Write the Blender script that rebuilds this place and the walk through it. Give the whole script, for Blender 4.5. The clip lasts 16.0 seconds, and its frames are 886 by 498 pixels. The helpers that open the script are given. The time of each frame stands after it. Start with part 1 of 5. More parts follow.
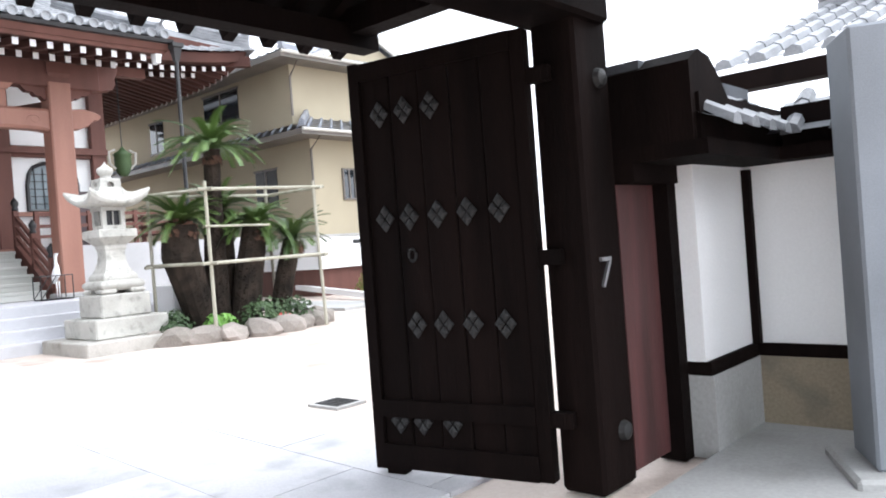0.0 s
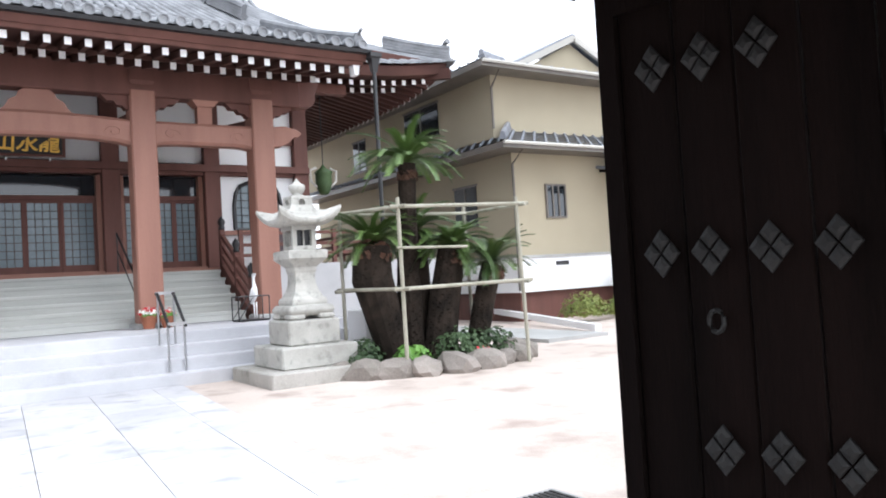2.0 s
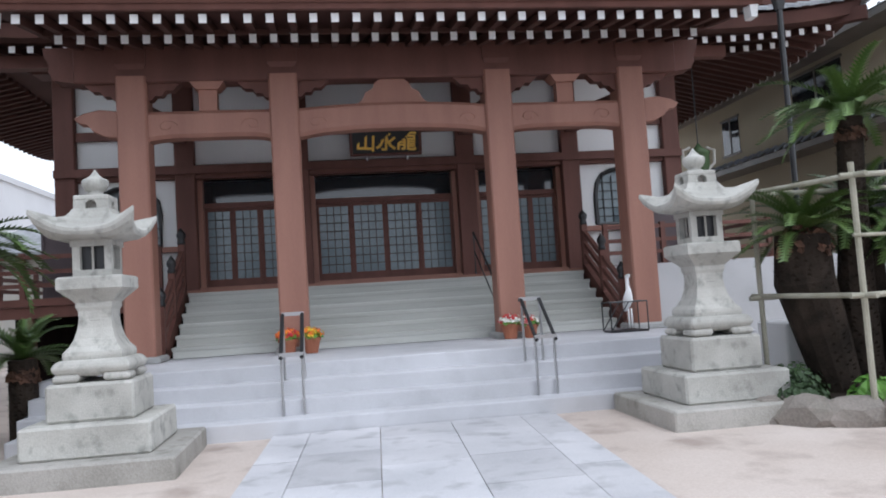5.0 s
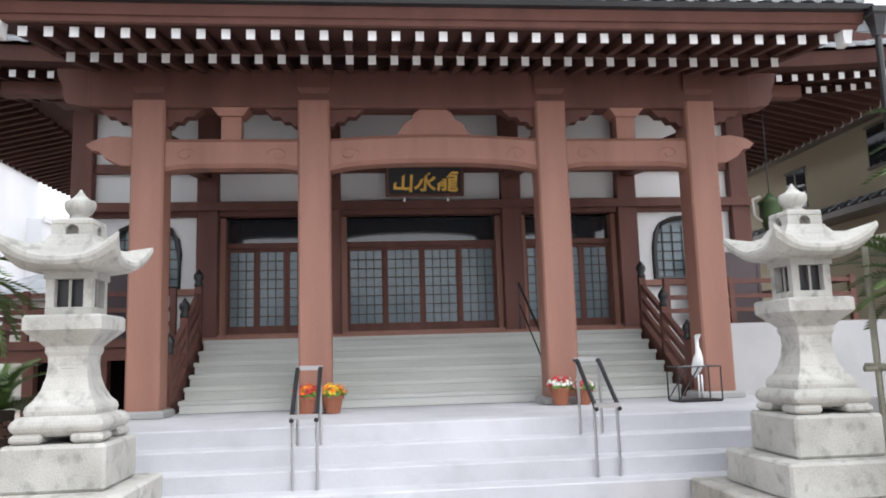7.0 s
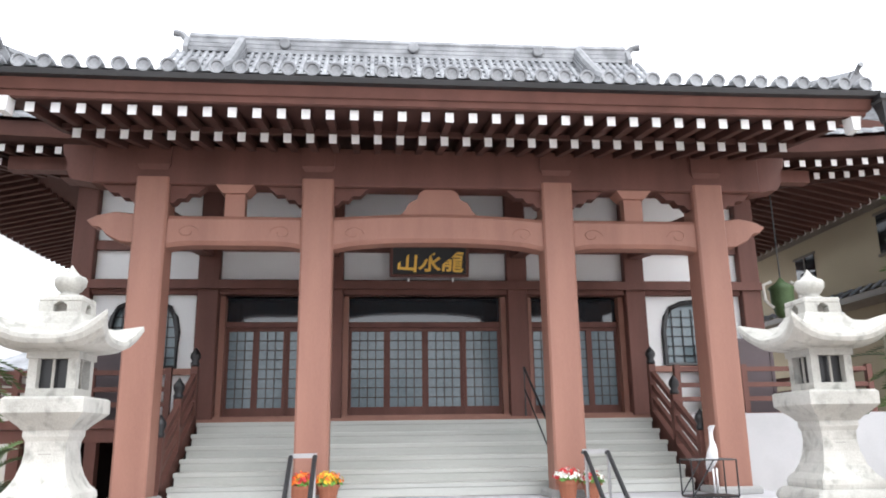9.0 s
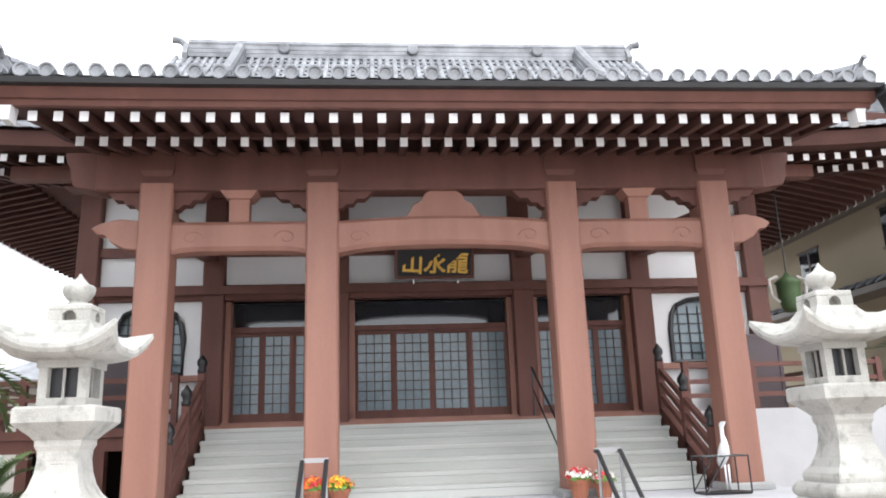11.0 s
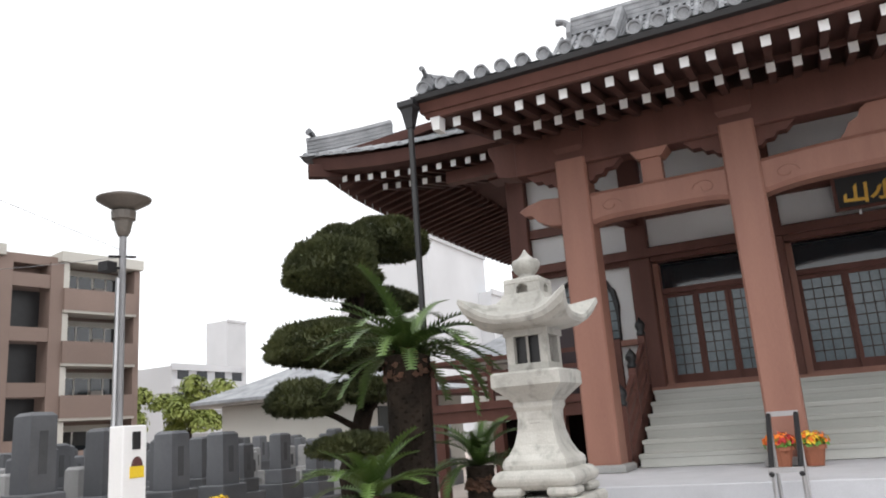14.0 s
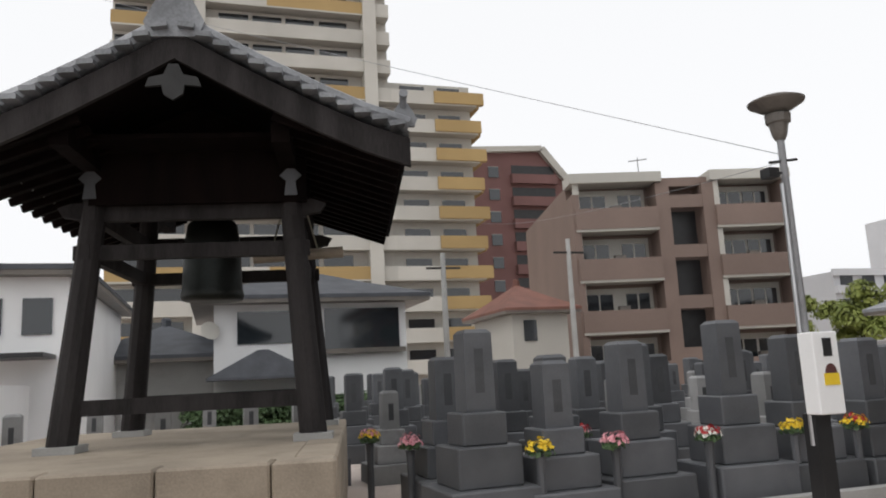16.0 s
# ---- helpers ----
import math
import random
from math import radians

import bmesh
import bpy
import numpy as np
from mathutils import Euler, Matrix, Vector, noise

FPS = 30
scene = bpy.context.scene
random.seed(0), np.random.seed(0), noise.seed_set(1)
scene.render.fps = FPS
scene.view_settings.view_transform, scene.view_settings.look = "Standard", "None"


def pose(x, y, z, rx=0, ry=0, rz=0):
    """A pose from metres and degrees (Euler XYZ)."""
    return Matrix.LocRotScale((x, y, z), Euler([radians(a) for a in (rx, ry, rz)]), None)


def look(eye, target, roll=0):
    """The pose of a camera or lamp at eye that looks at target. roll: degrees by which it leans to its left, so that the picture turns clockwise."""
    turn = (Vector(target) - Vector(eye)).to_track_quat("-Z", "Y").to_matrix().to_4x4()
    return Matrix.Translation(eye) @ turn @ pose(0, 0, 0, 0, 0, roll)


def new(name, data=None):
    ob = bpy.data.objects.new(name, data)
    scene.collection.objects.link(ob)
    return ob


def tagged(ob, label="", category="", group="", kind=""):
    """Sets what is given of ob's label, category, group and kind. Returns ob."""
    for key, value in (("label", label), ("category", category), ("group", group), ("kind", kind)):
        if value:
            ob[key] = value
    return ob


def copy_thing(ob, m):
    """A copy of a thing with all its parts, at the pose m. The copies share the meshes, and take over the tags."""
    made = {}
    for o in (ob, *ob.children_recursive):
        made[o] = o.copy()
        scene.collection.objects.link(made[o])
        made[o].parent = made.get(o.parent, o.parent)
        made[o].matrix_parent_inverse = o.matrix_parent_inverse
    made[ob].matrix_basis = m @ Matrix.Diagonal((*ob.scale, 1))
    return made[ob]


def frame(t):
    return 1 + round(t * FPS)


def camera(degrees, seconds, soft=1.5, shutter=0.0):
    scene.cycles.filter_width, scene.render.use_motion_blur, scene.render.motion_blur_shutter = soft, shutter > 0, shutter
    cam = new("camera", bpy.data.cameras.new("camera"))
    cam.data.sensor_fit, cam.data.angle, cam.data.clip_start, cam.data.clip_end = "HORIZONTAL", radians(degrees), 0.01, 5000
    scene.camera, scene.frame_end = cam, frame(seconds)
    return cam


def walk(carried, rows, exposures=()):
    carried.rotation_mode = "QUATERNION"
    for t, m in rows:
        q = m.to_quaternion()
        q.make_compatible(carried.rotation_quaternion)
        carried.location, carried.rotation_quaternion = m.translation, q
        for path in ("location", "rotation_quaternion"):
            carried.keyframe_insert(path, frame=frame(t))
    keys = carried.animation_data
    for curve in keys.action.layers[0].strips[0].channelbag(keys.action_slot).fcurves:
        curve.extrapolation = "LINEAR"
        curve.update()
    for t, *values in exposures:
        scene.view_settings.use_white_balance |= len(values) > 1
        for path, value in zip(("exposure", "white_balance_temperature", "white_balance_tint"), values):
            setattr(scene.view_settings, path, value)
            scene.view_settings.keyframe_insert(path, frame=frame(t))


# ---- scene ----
cam = camera(60.5, 16.0, soft=1.9)
PATH = [
    (0, (17.351, -2.69, 1.35), (16.017, -1.2, 1.337), -4.3),
    (0.5, (17.045, -2.375, 1.385), (15.787, -0.821, 1.385), -4.8),
    (1, (16.675, -2.044, 1.412), (15.252, -0.639, 1.44), -4.9),
    (1.5, (16.276, -1.814, 1.425), (14.738, -0.536, 1.464), -3.4),
    (2, (15.836, -1.574, 1.492), (14.169, -0.471, 1.561), -3.4),
    (2.5, (15.393, -1.421, 1.534), (13.627, -0.485, 1.607), -4.3),
    (3, (14.952, -1.298, 1.597), (13.074, -0.613, 1.671), -5.1),
    (3.5, (14.536, -1.219, 1.576), (12.6, -0.723, 1.66), -2.0),
    (4, (14.065, -1.149, 1.599), (12.116, -0.71, 1.689), -2.2),
    (4.5, (13.537, -1.166, 1.578), (11.566, -0.839, 1.666), -3.3),
    (7, (11.597, -1.032, 1.584), (9.625, -0.839, 1.858), -1.7),
    (7.5, (11.357, -0.943, 1.612), (9.408, -0.772, 2.026), -1.7),
    (8, (11.334, -0.904, 1.627), (9.402, -0.715, 2.109), -0.8),
    (8.5, (11.329, -0.951, 1.648), (9.406, -0.745, 2.157), -0.9),
    (9, (11.346, -0.977, 1.649), (9.413, -0.799, 2.13), -0.8),
    (11.5, (11.283, -1.058, 1.648), (9.351, -0.896, 2.138), -2.5),
    (12, (11.248, -1.036, 1.65), (9.299, -0.987, 2.098), -2.6),
    (12.5, (11.185, -1.028, 1.653), (9.237, -1.073, 2.104), -3.2),
    (13, (11.156, -1.021, 1.647), (9.232, -1.325, 2.102), -3.7),
    (13.5, (11.181, -1.102, 1.629), (9.34, -1.72, 2.108), -4.6),
    (14, (11.216, -1.252, 1.563), (9.465, -2.102, 2.023), -4.2),
    (14.5, (11.246, -1.272, 1.564), (9.703, -2.473, 1.986), -3.2),
    (15, (11.25, -1.338, 1.58), (9.99, -2.841, 1.97), -2.7),
    (15.5, (11.207, -1.43, 1.595), (10.238, -3.143, 1.952), -2.3),
    (16, (11.25, -1.454, 1.567), (10.676, -3.342, 1.898), -2.8),
]
walk(cam, [(t, look(eye, target, roll)) for t, eye, target, roll in PATH],
     [(0.0, 1.45, 6000, 10), (1.5, 1.35, 6000, 10), (2.2, 0.95, 5900, 10), (3.0, 0.42, 5750, 10), (4.5, 0.3, 5750, 10), (7.0, 0.85, 6150, 10), (7.5, 0.8, 6150, 10), (8.5, 1.25, 6200, 10), (9.0, 1.32, 6200, 10),
      (12.0, 1.35, 6200, 10), (13.5, 1.0, 6300, 10), (14.5, 0.02, 6500, 10), (15.0, -0.14, 6450, 10), (16.0, -0.08, 6500, 10)])

# ---- light: a bright overcast sky ----
world = bpy.data.worlds.new("overcast")
scene.world = world
world.use_nodes = True
wn, wl = world.node_tree.nodes, world.node_tree.links
sky = wn.new("ShaderNodeTexSky")
sky.sky_type, sky.sun_disc = "NISHITA", False
sky.sun_elevation, sky.sun_rotation = radians(52), radians(60)
sky.air_density, sky.dust_density = 1.0, 4.0
grey = wn.new("ShaderNodeHueSaturation")
grey.inputs["Saturation"].default_value, grey.inputs["Value"].default_value = 0.1, 0.12
wl.new(sky.outputs[0], grey.inputs["Color"])
cloud = wn.new("ShaderNodeMix")
cloud.data_type = "RGBA"
cloud.inputs[0].default_value = 0.8
cloud.inputs[7].default_value = (1.17, 1.18, 1.20, 1)
wl.new(grey.outputs[0], cloud.inputs[6])
wl.new(cloud.outputs[2], wn["Background"].inputs["Color"])
wn["Background"].inputs["Strength"].default_value = 1.0
sun = new("sun", bpy.data.lights.new("sun", "SUN"))
sun.data.energy, sun.data.angle, sun.data.color = 0.7, radians(40), (1.0, 0.97, 0.93)
sun.matrix_world = look((30, 18, 45), (0, 0, 0))


# ---- materials ----
def material(name, base, dark, rough=0.7, scale=6.0, fine=60.0, bump=0.3, metal=0.0, stretch=(1, 1, 1), vary=0.08, spots=0.0, spot_colour=(0.03, 0.03, 0.03), gloss=0.5):
    """Two scales of noise between two colours, fine relief, a little change from piece to piece."""
    m = bpy.data.materials.new(name)
    m.use_nodes = True
    n, l = m.node_tree.nodes, m.node_tree.links
    b = n["Principled BSDF"]
    tc, mp = n.new("ShaderNodeTexCoord"), n.new("ShaderNodeMapping")
    mp.inputs["Scale"].default_value = stretch
    l.new(tc.outputs["Object"], mp.inputs["Vector"])
    big, small = n.new("ShaderNodeTexNoise"), n.new("ShaderNodeTexNoise")
    big.inputs["Scale"].default_value, big.inputs["Detail"].default_value = scale * 0.25, 5
    small.inputs["Scale"].default_value, small.inputs["Detail"].default_value = fine, 4
    for q in (big, small):
        l.new(mp.outputs[0], q.inputs["Vector"])
    add = n.new("ShaderNodeMath")
    add.operation = "MULTIPLY_ADD"
    add.inputs[1].default_value = 0.45
    l.new(small.outputs["Fac"], add.inputs[0])
    l.new(big.outputs["Fac"], add.inputs[2])
    ramp = n.new("ShaderNodeValToRGB")
    ramp.color_ramp.elements[0].position, ramp.color_ramp.elements[1].position = 0.52, 0.92
    ramp.color_ramp.elements[0].color, ramp.color_ramp.elements[1].color = (*dark, 1), (*base, 1)
    l.new(add.outputs[0], ramp.inputs[0])
    hue = n.new("ShaderNodeHueSaturation")
    info, rng = n.new("ShaderNodeObjectInfo"), n.new("ShaderNodeMapRange")
    rng.inputs["To Min"].default_value, rng.inputs["To Max"].default_value = 1 - vary, 1 + vary
    l.new(info.outputs["Random"], rng.inputs["Value"])
    l.new(rng.outputs[0], hue.inputs["Value"])
    l.new(ramp.outputs[0], hue.inputs["Color"])
    out = hue.outputs[0]
    if spots:
        blot = n.new("ShaderNodeTexNoise")
        blot.inputs["Scale"].default_value, blot.inputs["Detail"].default_value = scale * 0.9, 7
        l.new(tc.outputs["Object"], blot.inputs["Vector"])
        cut = n.new("ShaderNodeValToRGB")
        cut.color_ramp.elements[0].position, cut.color_ramp.elements[1].position = 0.53, 0.72
        l.new(blot.outputs["Fac"], cut.inputs[0])
        k = n.new("ShaderNodeMath")
        k.operation = "MULTIPLY"
        k.inputs[1].default_value = spots
        l.new(cut.outputs[0], k.inputs[0])
        mix = n.new("ShaderNodeMix")
        mix.data_type = "RGBA"
        mix.inputs[7].default_value = (*spot_colour, 1)
        l.new(k.outputs[0], mix.inputs[0])
        l.new(out, mix.inputs[6])
        out = mix.outputs[2]
    l.new(out, b.inputs["Base Color"])
    b.inputs["Roughness"].default_value, b.inputs["Metallic"].default_value = rough, metal
    b.inputs["Specular IOR Level"].default_value = gloss
    bp = n.new("ShaderNodeBump")
    bp.inputs["Strength"].default_value, bp.inputs["Distance"].default_value = bump, 0.02
    l.new(add.outputs[0], bp.inputs["Height"])
    l.new(bp.outputs[0], b.inputs["Normal"])
    return m


M_SAND = material("pale_sand", (0.60, 0.525, 0.475), (0.46, 0.385, 0.335), 0.95, 1.6, 45, 0.5, spots=0.75, spot_colour=(0.31, 0.245, 0.21))
M_PAVE = material("grey_granite_paving", (0.60, 0.59, 0.61), (0.43, 0.43, 0.45), 0.75, 3, 80, 0.2, vary=0.14, spots=0.75, spot_colour=(0.30, 0.30, 0.31))
M_STEP = material("light_granite_steps", (0.60, 0.60, 0.625), (0.46, 0.46, 0.48), 0.7, 3, 90, 0.2, spots=0.2, spot_colour=(0.3, 0.3, 0.31))
M_STONE = material("weathered_lantern_stone", (0.55, 0.54, 0.50), (0.36, 0.35, 0.32), 0.9, 7, 70, 0.7, spots=0.6, spot_colour=(0.16, 0.16, 0.14))
M_KERB = material("mossy_base_stone", (0.44, 0.42, 0.39), (0.27, 0.26, 0.23), 0.95, 5, 50, 0.6, spots=0.6, spot_colour=(0.14, 0.14, 0.11))
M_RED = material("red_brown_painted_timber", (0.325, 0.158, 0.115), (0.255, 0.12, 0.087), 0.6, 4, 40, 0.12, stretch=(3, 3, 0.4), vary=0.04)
# own colour of the dark timbers, also the eave shade on porch beam and capitals
M_REDDARK = material("dark_and_shaded_red_timber", (0.155, 0.07, 0.056), (0.11, 0.05, 0.04), 0.6, 4, 40, 0.12, gloss=0.25, stretch=(3, 3, 0.4), vary=0.04)
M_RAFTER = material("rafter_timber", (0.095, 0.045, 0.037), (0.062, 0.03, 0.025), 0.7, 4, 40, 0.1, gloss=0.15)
M_WHITE = material("white_plaster", (0.80, 0.80, 0.80), (0.72, 0.72, 0.72), 0.9, 2, 60, 0.08)
M_BASEWALL = material("pale_grey_base_render", (0.50, 0.50, 0.51), (0.41, 0.41, 0.42), 0.9, 2, 60, 0.12, spots=0.2, spot_colour=(0.3, 0.3, 0.3))
M_WHITEEND = material("white_paint", (0.82, 0.82, 0.82), (0.76, 0.76, 0.76), 0.6, 4, 60, 0.05)
M_TREAD = material("grey_weathered_stair_boards", (0.50, 0.505, 0.475), (0.40, 0.405, 0.375), 0.7, 3, 30, 0.2, stretch=(6, 0.5, 6), vary=0.06)
M_TILE = material("silver_grey_roof_tile", (0.25, 0.258, 0.272), (0.11, 0.114, 0.123), 0.42, 8, 40, 0.2, vary=0.2)
M_TILEBLUE = material("blue_grey_roof_tile", (0.27, 0.29, 0.33), (0.17, 0.18, 0.21), 0.4, 8, 40, 0.2)
# old gate wood, also used where deep shade is painted near black
M_DARKWOOD = material("black_wood_and_shade", (0.009, 0.0052, 0.0045), (0.0034, 0.0022, 0.002), 0.8, 5, 35, 0.5, gloss=0.06, stretch=(4, 4, 0.35))
M_LATTICE = material("dark_grey_lattice_wood", (0.075, 0.068, 0.066), (0.05, 0.045, 0.044), 0.6, 6, 40, 0.1)
M_MAUVE = material("dark_mauve_painted_panel", (0.085, 0.062, 0.068), (0.062, 0.046, 0.05), 0.6, 4, 40, 0.1)
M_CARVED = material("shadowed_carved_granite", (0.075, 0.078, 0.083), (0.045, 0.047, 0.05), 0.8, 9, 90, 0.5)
M_REDBOARD = material("faded_red_board", (0.10, 0.035, 0.034), (0.04, 0.017, 0.016), 0.6, 5, 30, 0.3, stretch=(5, 5, 0.3))
M_IRON = material("aged_iron_fitting", (0.03, 0.029, 0.029), (0.014, 0.014, 0.014), 0.6, 10, 60, 0.4, metal=0.3)
M_STEEL = material("stainless_steel", (0.55, 0.55, 0.56), (0.45, 0.45, 0.46), 0.3, 8, 60, 0.05, metal=0.9)
# black metal parts, also the painted shade of recesses and hollows
M_BLACK = material("black_metal_and_shade", (0.02, 0.02, 0.022), (0.012, 0.012, 0.013), 0.4, 8, 60, 0.05)
M_GOLD = material("gold_leaf", (0.85, 0.55, 0.12), (0.65, 0.38, 0.07), 0.35, 8, 60, 0.1, metal=0.6)
M_CREAM = material("cream_house_render", (0.43, 0.38, 0.275), (0.37, 0.325, 0.235), 0.9, 1.5, 70, 0.15)
M_CONC = material("grey_concrete", (0.42, 0.42, 0.41), (0.30, 0.30, 0.29), 0.9, 2, 50, 0.3, spots=0.4, spot_colour=(0.2, 0.2, 0.18))
M_GREYSTONE = material("blue_grey_stone_pillar", (0.24, 0.26, 0.29), (0.18, 0.195, 0.215), 0.75, 6, 120, 0.15)
M_PLINTH = material("stained_ochre_stone", (0.30, 0.25, 0.18), (0.17, 0.14, 0.10), 0.9, 3, 50, 0.4, spots=0.5, spot_colour=(0.08, 0.08, 0.075))
M_BAMBOO = material("weathered_bamboo_pole", (0.42, 0.40, 0.33), (0.25, 0.24, 0.18), 0.7, 9, 40, 0.2, stretch=(2, 2, 0.5))
M_BARK = material("cycad_bark", (0.05, 0.038, 0.03), (0.016, 0.013, 0.011), 0.95, 14, 60, 1.0, gloss=0.1)
M_BARKORANGE = material("dry_cycad_fibre", (0.16, 0.08, 0.05), (0.07, 0.038, 0.026), 0.95, 16, 60, 0.8)
M_FROND = material("cycad_green", (0.115, 0.185, 0.045), (0.045, 0.085, 0.022), 0.45, 5, 30, 0.1, vary=0.15)
M_PINE = material("pine_needles", (0.095, 0.105, 0.034), (0.03, 0.038, 0.014), 0.7, 8, 30, 0.2)
M_LEAF = material("bright_leaf", (0.16, 0.34, 0.05), (0.08, 0.2, 0.03), 0.5, 6, 30, 0.1)
M_SHRUB = material("dark_shrub_leaf", (0.07, 0.12, 0.045), (0.03, 0.06, 0.02), 0.6, 6, 30, 0.1)
M_YELLOWLEAF = material("yellow_green_leaf", (0.24, 0.27, 0.06), (0.13, 0.17, 0.03), 0.6, 6, 30, 0.1)
M_ROCK = material("garden_rock", (0.33, 0.29, 0.26), (0.18, 0.16, 0.14), 0.9, 4, 40, 0.8, spots=0.4, spot_colour=(0.12, 0.12, 0.09))
M_TERRA = material("terracotta", (0.36, 0.13, 0.07), (0.25, 0.09, 0.05), 0.8, 8, 50, 0.2)
M_ORANGE = material("orange_petals", (0.85, 0.30, 0.02), (0.75, 0.12, 0.01), 0.6, 20, 50, 0.1)
M_YELLOW = material("yellow_petals", (0.85, 0.62, 0.04), (0.75, 0.5, 0.02), 0.6, 20, 50, 0.1)
M_REDPETAL = material("red_petals", (0.62, 0.04, 0.04), (0.4, 0.02, 0.03), 0.6, 20, 50, 0.1)
M_PINK = material("pink_petals", (0.8, 0.42, 0.46), (0.65, 0.25, 0.3), 0.6, 20, 50, 0.1)
M_WHITEPETAL = material("white_petals", (0.8, 0.8, 0.76), (0.7, 0.7, 0.62), 0.6, 20, 50, 0.1)
M_TOMB = material("dark_grey_granite", (0.118, 0.122, 0.131), (0.07, 0.073, 0.08), 0.5, 6, 120, 0.15, vary=0.3, spots=0.15, spot_colour=(0.05, 0.05, 0.05))
M_TOMBLIGHT = material("pale_granite", (0.34, 0.34, 0.34), (0.22, 0.22, 0.22), 0.7, 6, 120, 0.2, vary=0.2, spots=0.3, spot_colour=(0.1, 0.1, 0.1))
M_BROWNTILE = material("brown_facade_tile", (0.215, 0.155, 0.13), (0.17, 0.122, 0.102), 0.7, 1, 20, 0.1)
M_TAN = material("ochre_balcony_panel", (0.38, 0.265, 0.115), (0.32, 0.22, 0.095), 0.8, 1, 20, 0.1)
M_OFFWHITE = material("off_white_render", (0.49, 0.475, 0.435), (0.42, 0.405, 0.37), 0.85, 1, 20, 0.1)
M_MAROON = material("maroon_facade_tile", (0.17, 0.085, 0.08), (0.13, 0.065, 0.06), 0.8, 1, 20, 0.1)
M_FARGREY = material("pale_grey_building", (0.55, 0.56, 0.58), (0.48, 0.49, 0.51), 0.9, 0.5, 20, 0.05)
M_PLATFORM = material("tan_platform_stone", (0.38, 0.32, 0.25), (0.25, 0.21, 0.165), 0.9, 4, 50, 0.4, spots=0.35, spot_colour=(0.15, 0.13, 0.1))
M_BRONZE = material("dark_bronze_bell", (0.035, 0.04, 0.038), (0.02, 0.022, 0.02), 0.45, 8, 50, 0.2, metal=0.7)
M_LAMP = material("brown_grey_lamp_enamel", (0.16, 0.14, 0.12), (0.1, 0.09, 0.08), 0.4, 8, 50, 0.1)
M_POLE = material("galvanised_pole", (0.34, 0.34, 0.35), (0.24, 0.24, 0.25), 0.5, 8, 50, 0.1, metal=0.4)


M_TILEDARK = material("dark_slate_roof_tile", (0.075, 0.081, 0.095), (0.045, 0.049, 0.058), 0.65, 8, 40, 0.2)
M_OLDWOOD = material("grey_weathered_old_timber", (0.04, 0.036, 0.036), (0.014, 0.012, 0.012), 0.8, 5, 35, 0.5, gloss=0.2, stretch=(4, 4, 0.35))
M_OLDRED = material("dull_red_roof_tile", (0.2, 0.085, 0.062), (0.14, 0.06, 0.045), 0.7, 6, 40, 0.2)


def plain(name, colour, rough, metal=0.0, emit=None):
    m = bpy.data.materials.new(name)
    m.use_nodes = True
    b = m.node_tree.nodes["Principled BSDF"]
    b.inputs["Base Color"].default_value = (*colour, 1)
    b.inputs["Roughness"].default_value, b.inputs["Metallic"].default_value = rough, metal
    return m


M_LACQUER = plain("black_lacquer", (0.008, 0.008, 0.009), 0.5)
M_GLASS = plain("dark_window_glass", (0.02, 0.025, 0.03), 0.06)
M_GLASS.node_tree.nodes["Principled BSDF"].inputs["Specular IOR Level"].default_value = 0.9
M_SHOJI = material("blue_grey_frosted_pane", (0.205, 0.255, 0.28), (0.14, 0.18, 0.2), 0.14, 3, 20, 0.02)
M_BRIGHTGLASS = plain("sky_reflecting_glass", (0.55, 0.62, 0.68), 0.08, 0.9)


# ---- mesh helpers ----
def part(name, bm, mat, parent=None, label="", bevel=0.0, smooth=False):
    if bevel:
        bmesh.ops.bevel(bm, geom=list(bm.edges), offset=bevel, segments=1, affect="EDGES", clamp_overlap=True)
    bmesh.ops.recalc_face_normals(bm, faces=list(bm.faces))
    me = bpy.data.meshes.new(name)
    bm.to_mesh(me)
    bm.free()
    if smooth:
        me.shade_smooth()
    me.materials.append(mat)
    ob = new(name, me)
    if parent:
        ob.parent = parent
    if label:
        ob["label"] = label
    return ob


def piece(name, ob, parent, m):
    """Another object on ob's mesh."""
    o = new(name, ob.data)
    o.parent, o.matrix_basis = parent, m
    return o


def thing(name, label, category, group="", kind="", at=(0, 0, 0), turn=0):
    return_ob = new(name)
    return_ob.empty_display_size = 0.1
    return_ob.matrix_basis = pose(*at, 0, 0, turn)
    return tagged(return_ob, label, category, group, kind)


def box(bm, x0, x1, y0, y1, z0, z1, m=None):
    v = [Vector((x, y, z)) for z in (z0, z1) for x, y in ((x0, y0), (x1, y0), (x1, y1), (x0, y1))]
    v = [bm.verts.new(m @ p if m else p) for p in v]
    for q in ((3, 2, 1, 0), (4, 5, 6, 7), (0, 1, 5, 4), (1, 2, 6, 5), (2, 3, 7, 6), (3, 0, 4, 7)):
        bm.faces.new([v[i] for i in q])
    return bm


def boxed(*a):
    return box(bmesh.new(), *a)


def loft(bm, rings, cap=True, closed=True):
    rows = [[bm.verts.new(p) for p in r] for r in rings]
    n = len(rows[0])
    for a, b in zip(rows, rows[1:]):
        for i in range(n if closed else n - 1):
            j = (i + 1) % n
            bm.faces.new((a[i], a[j], b[j], b[i]))
    if cap and closed:
        bm.faces.new(rows[0][::-1])
        bm.faces.new(rows[-1])
    return bm


def square(h, z, k=None, cx=0, cy=0):
    k = h if k is None else k
    return [(cx + h, cy - k, z), (cx + h, cy + k, z), (cx - h, cy + k, z), (cx - h, cy - k, z)]


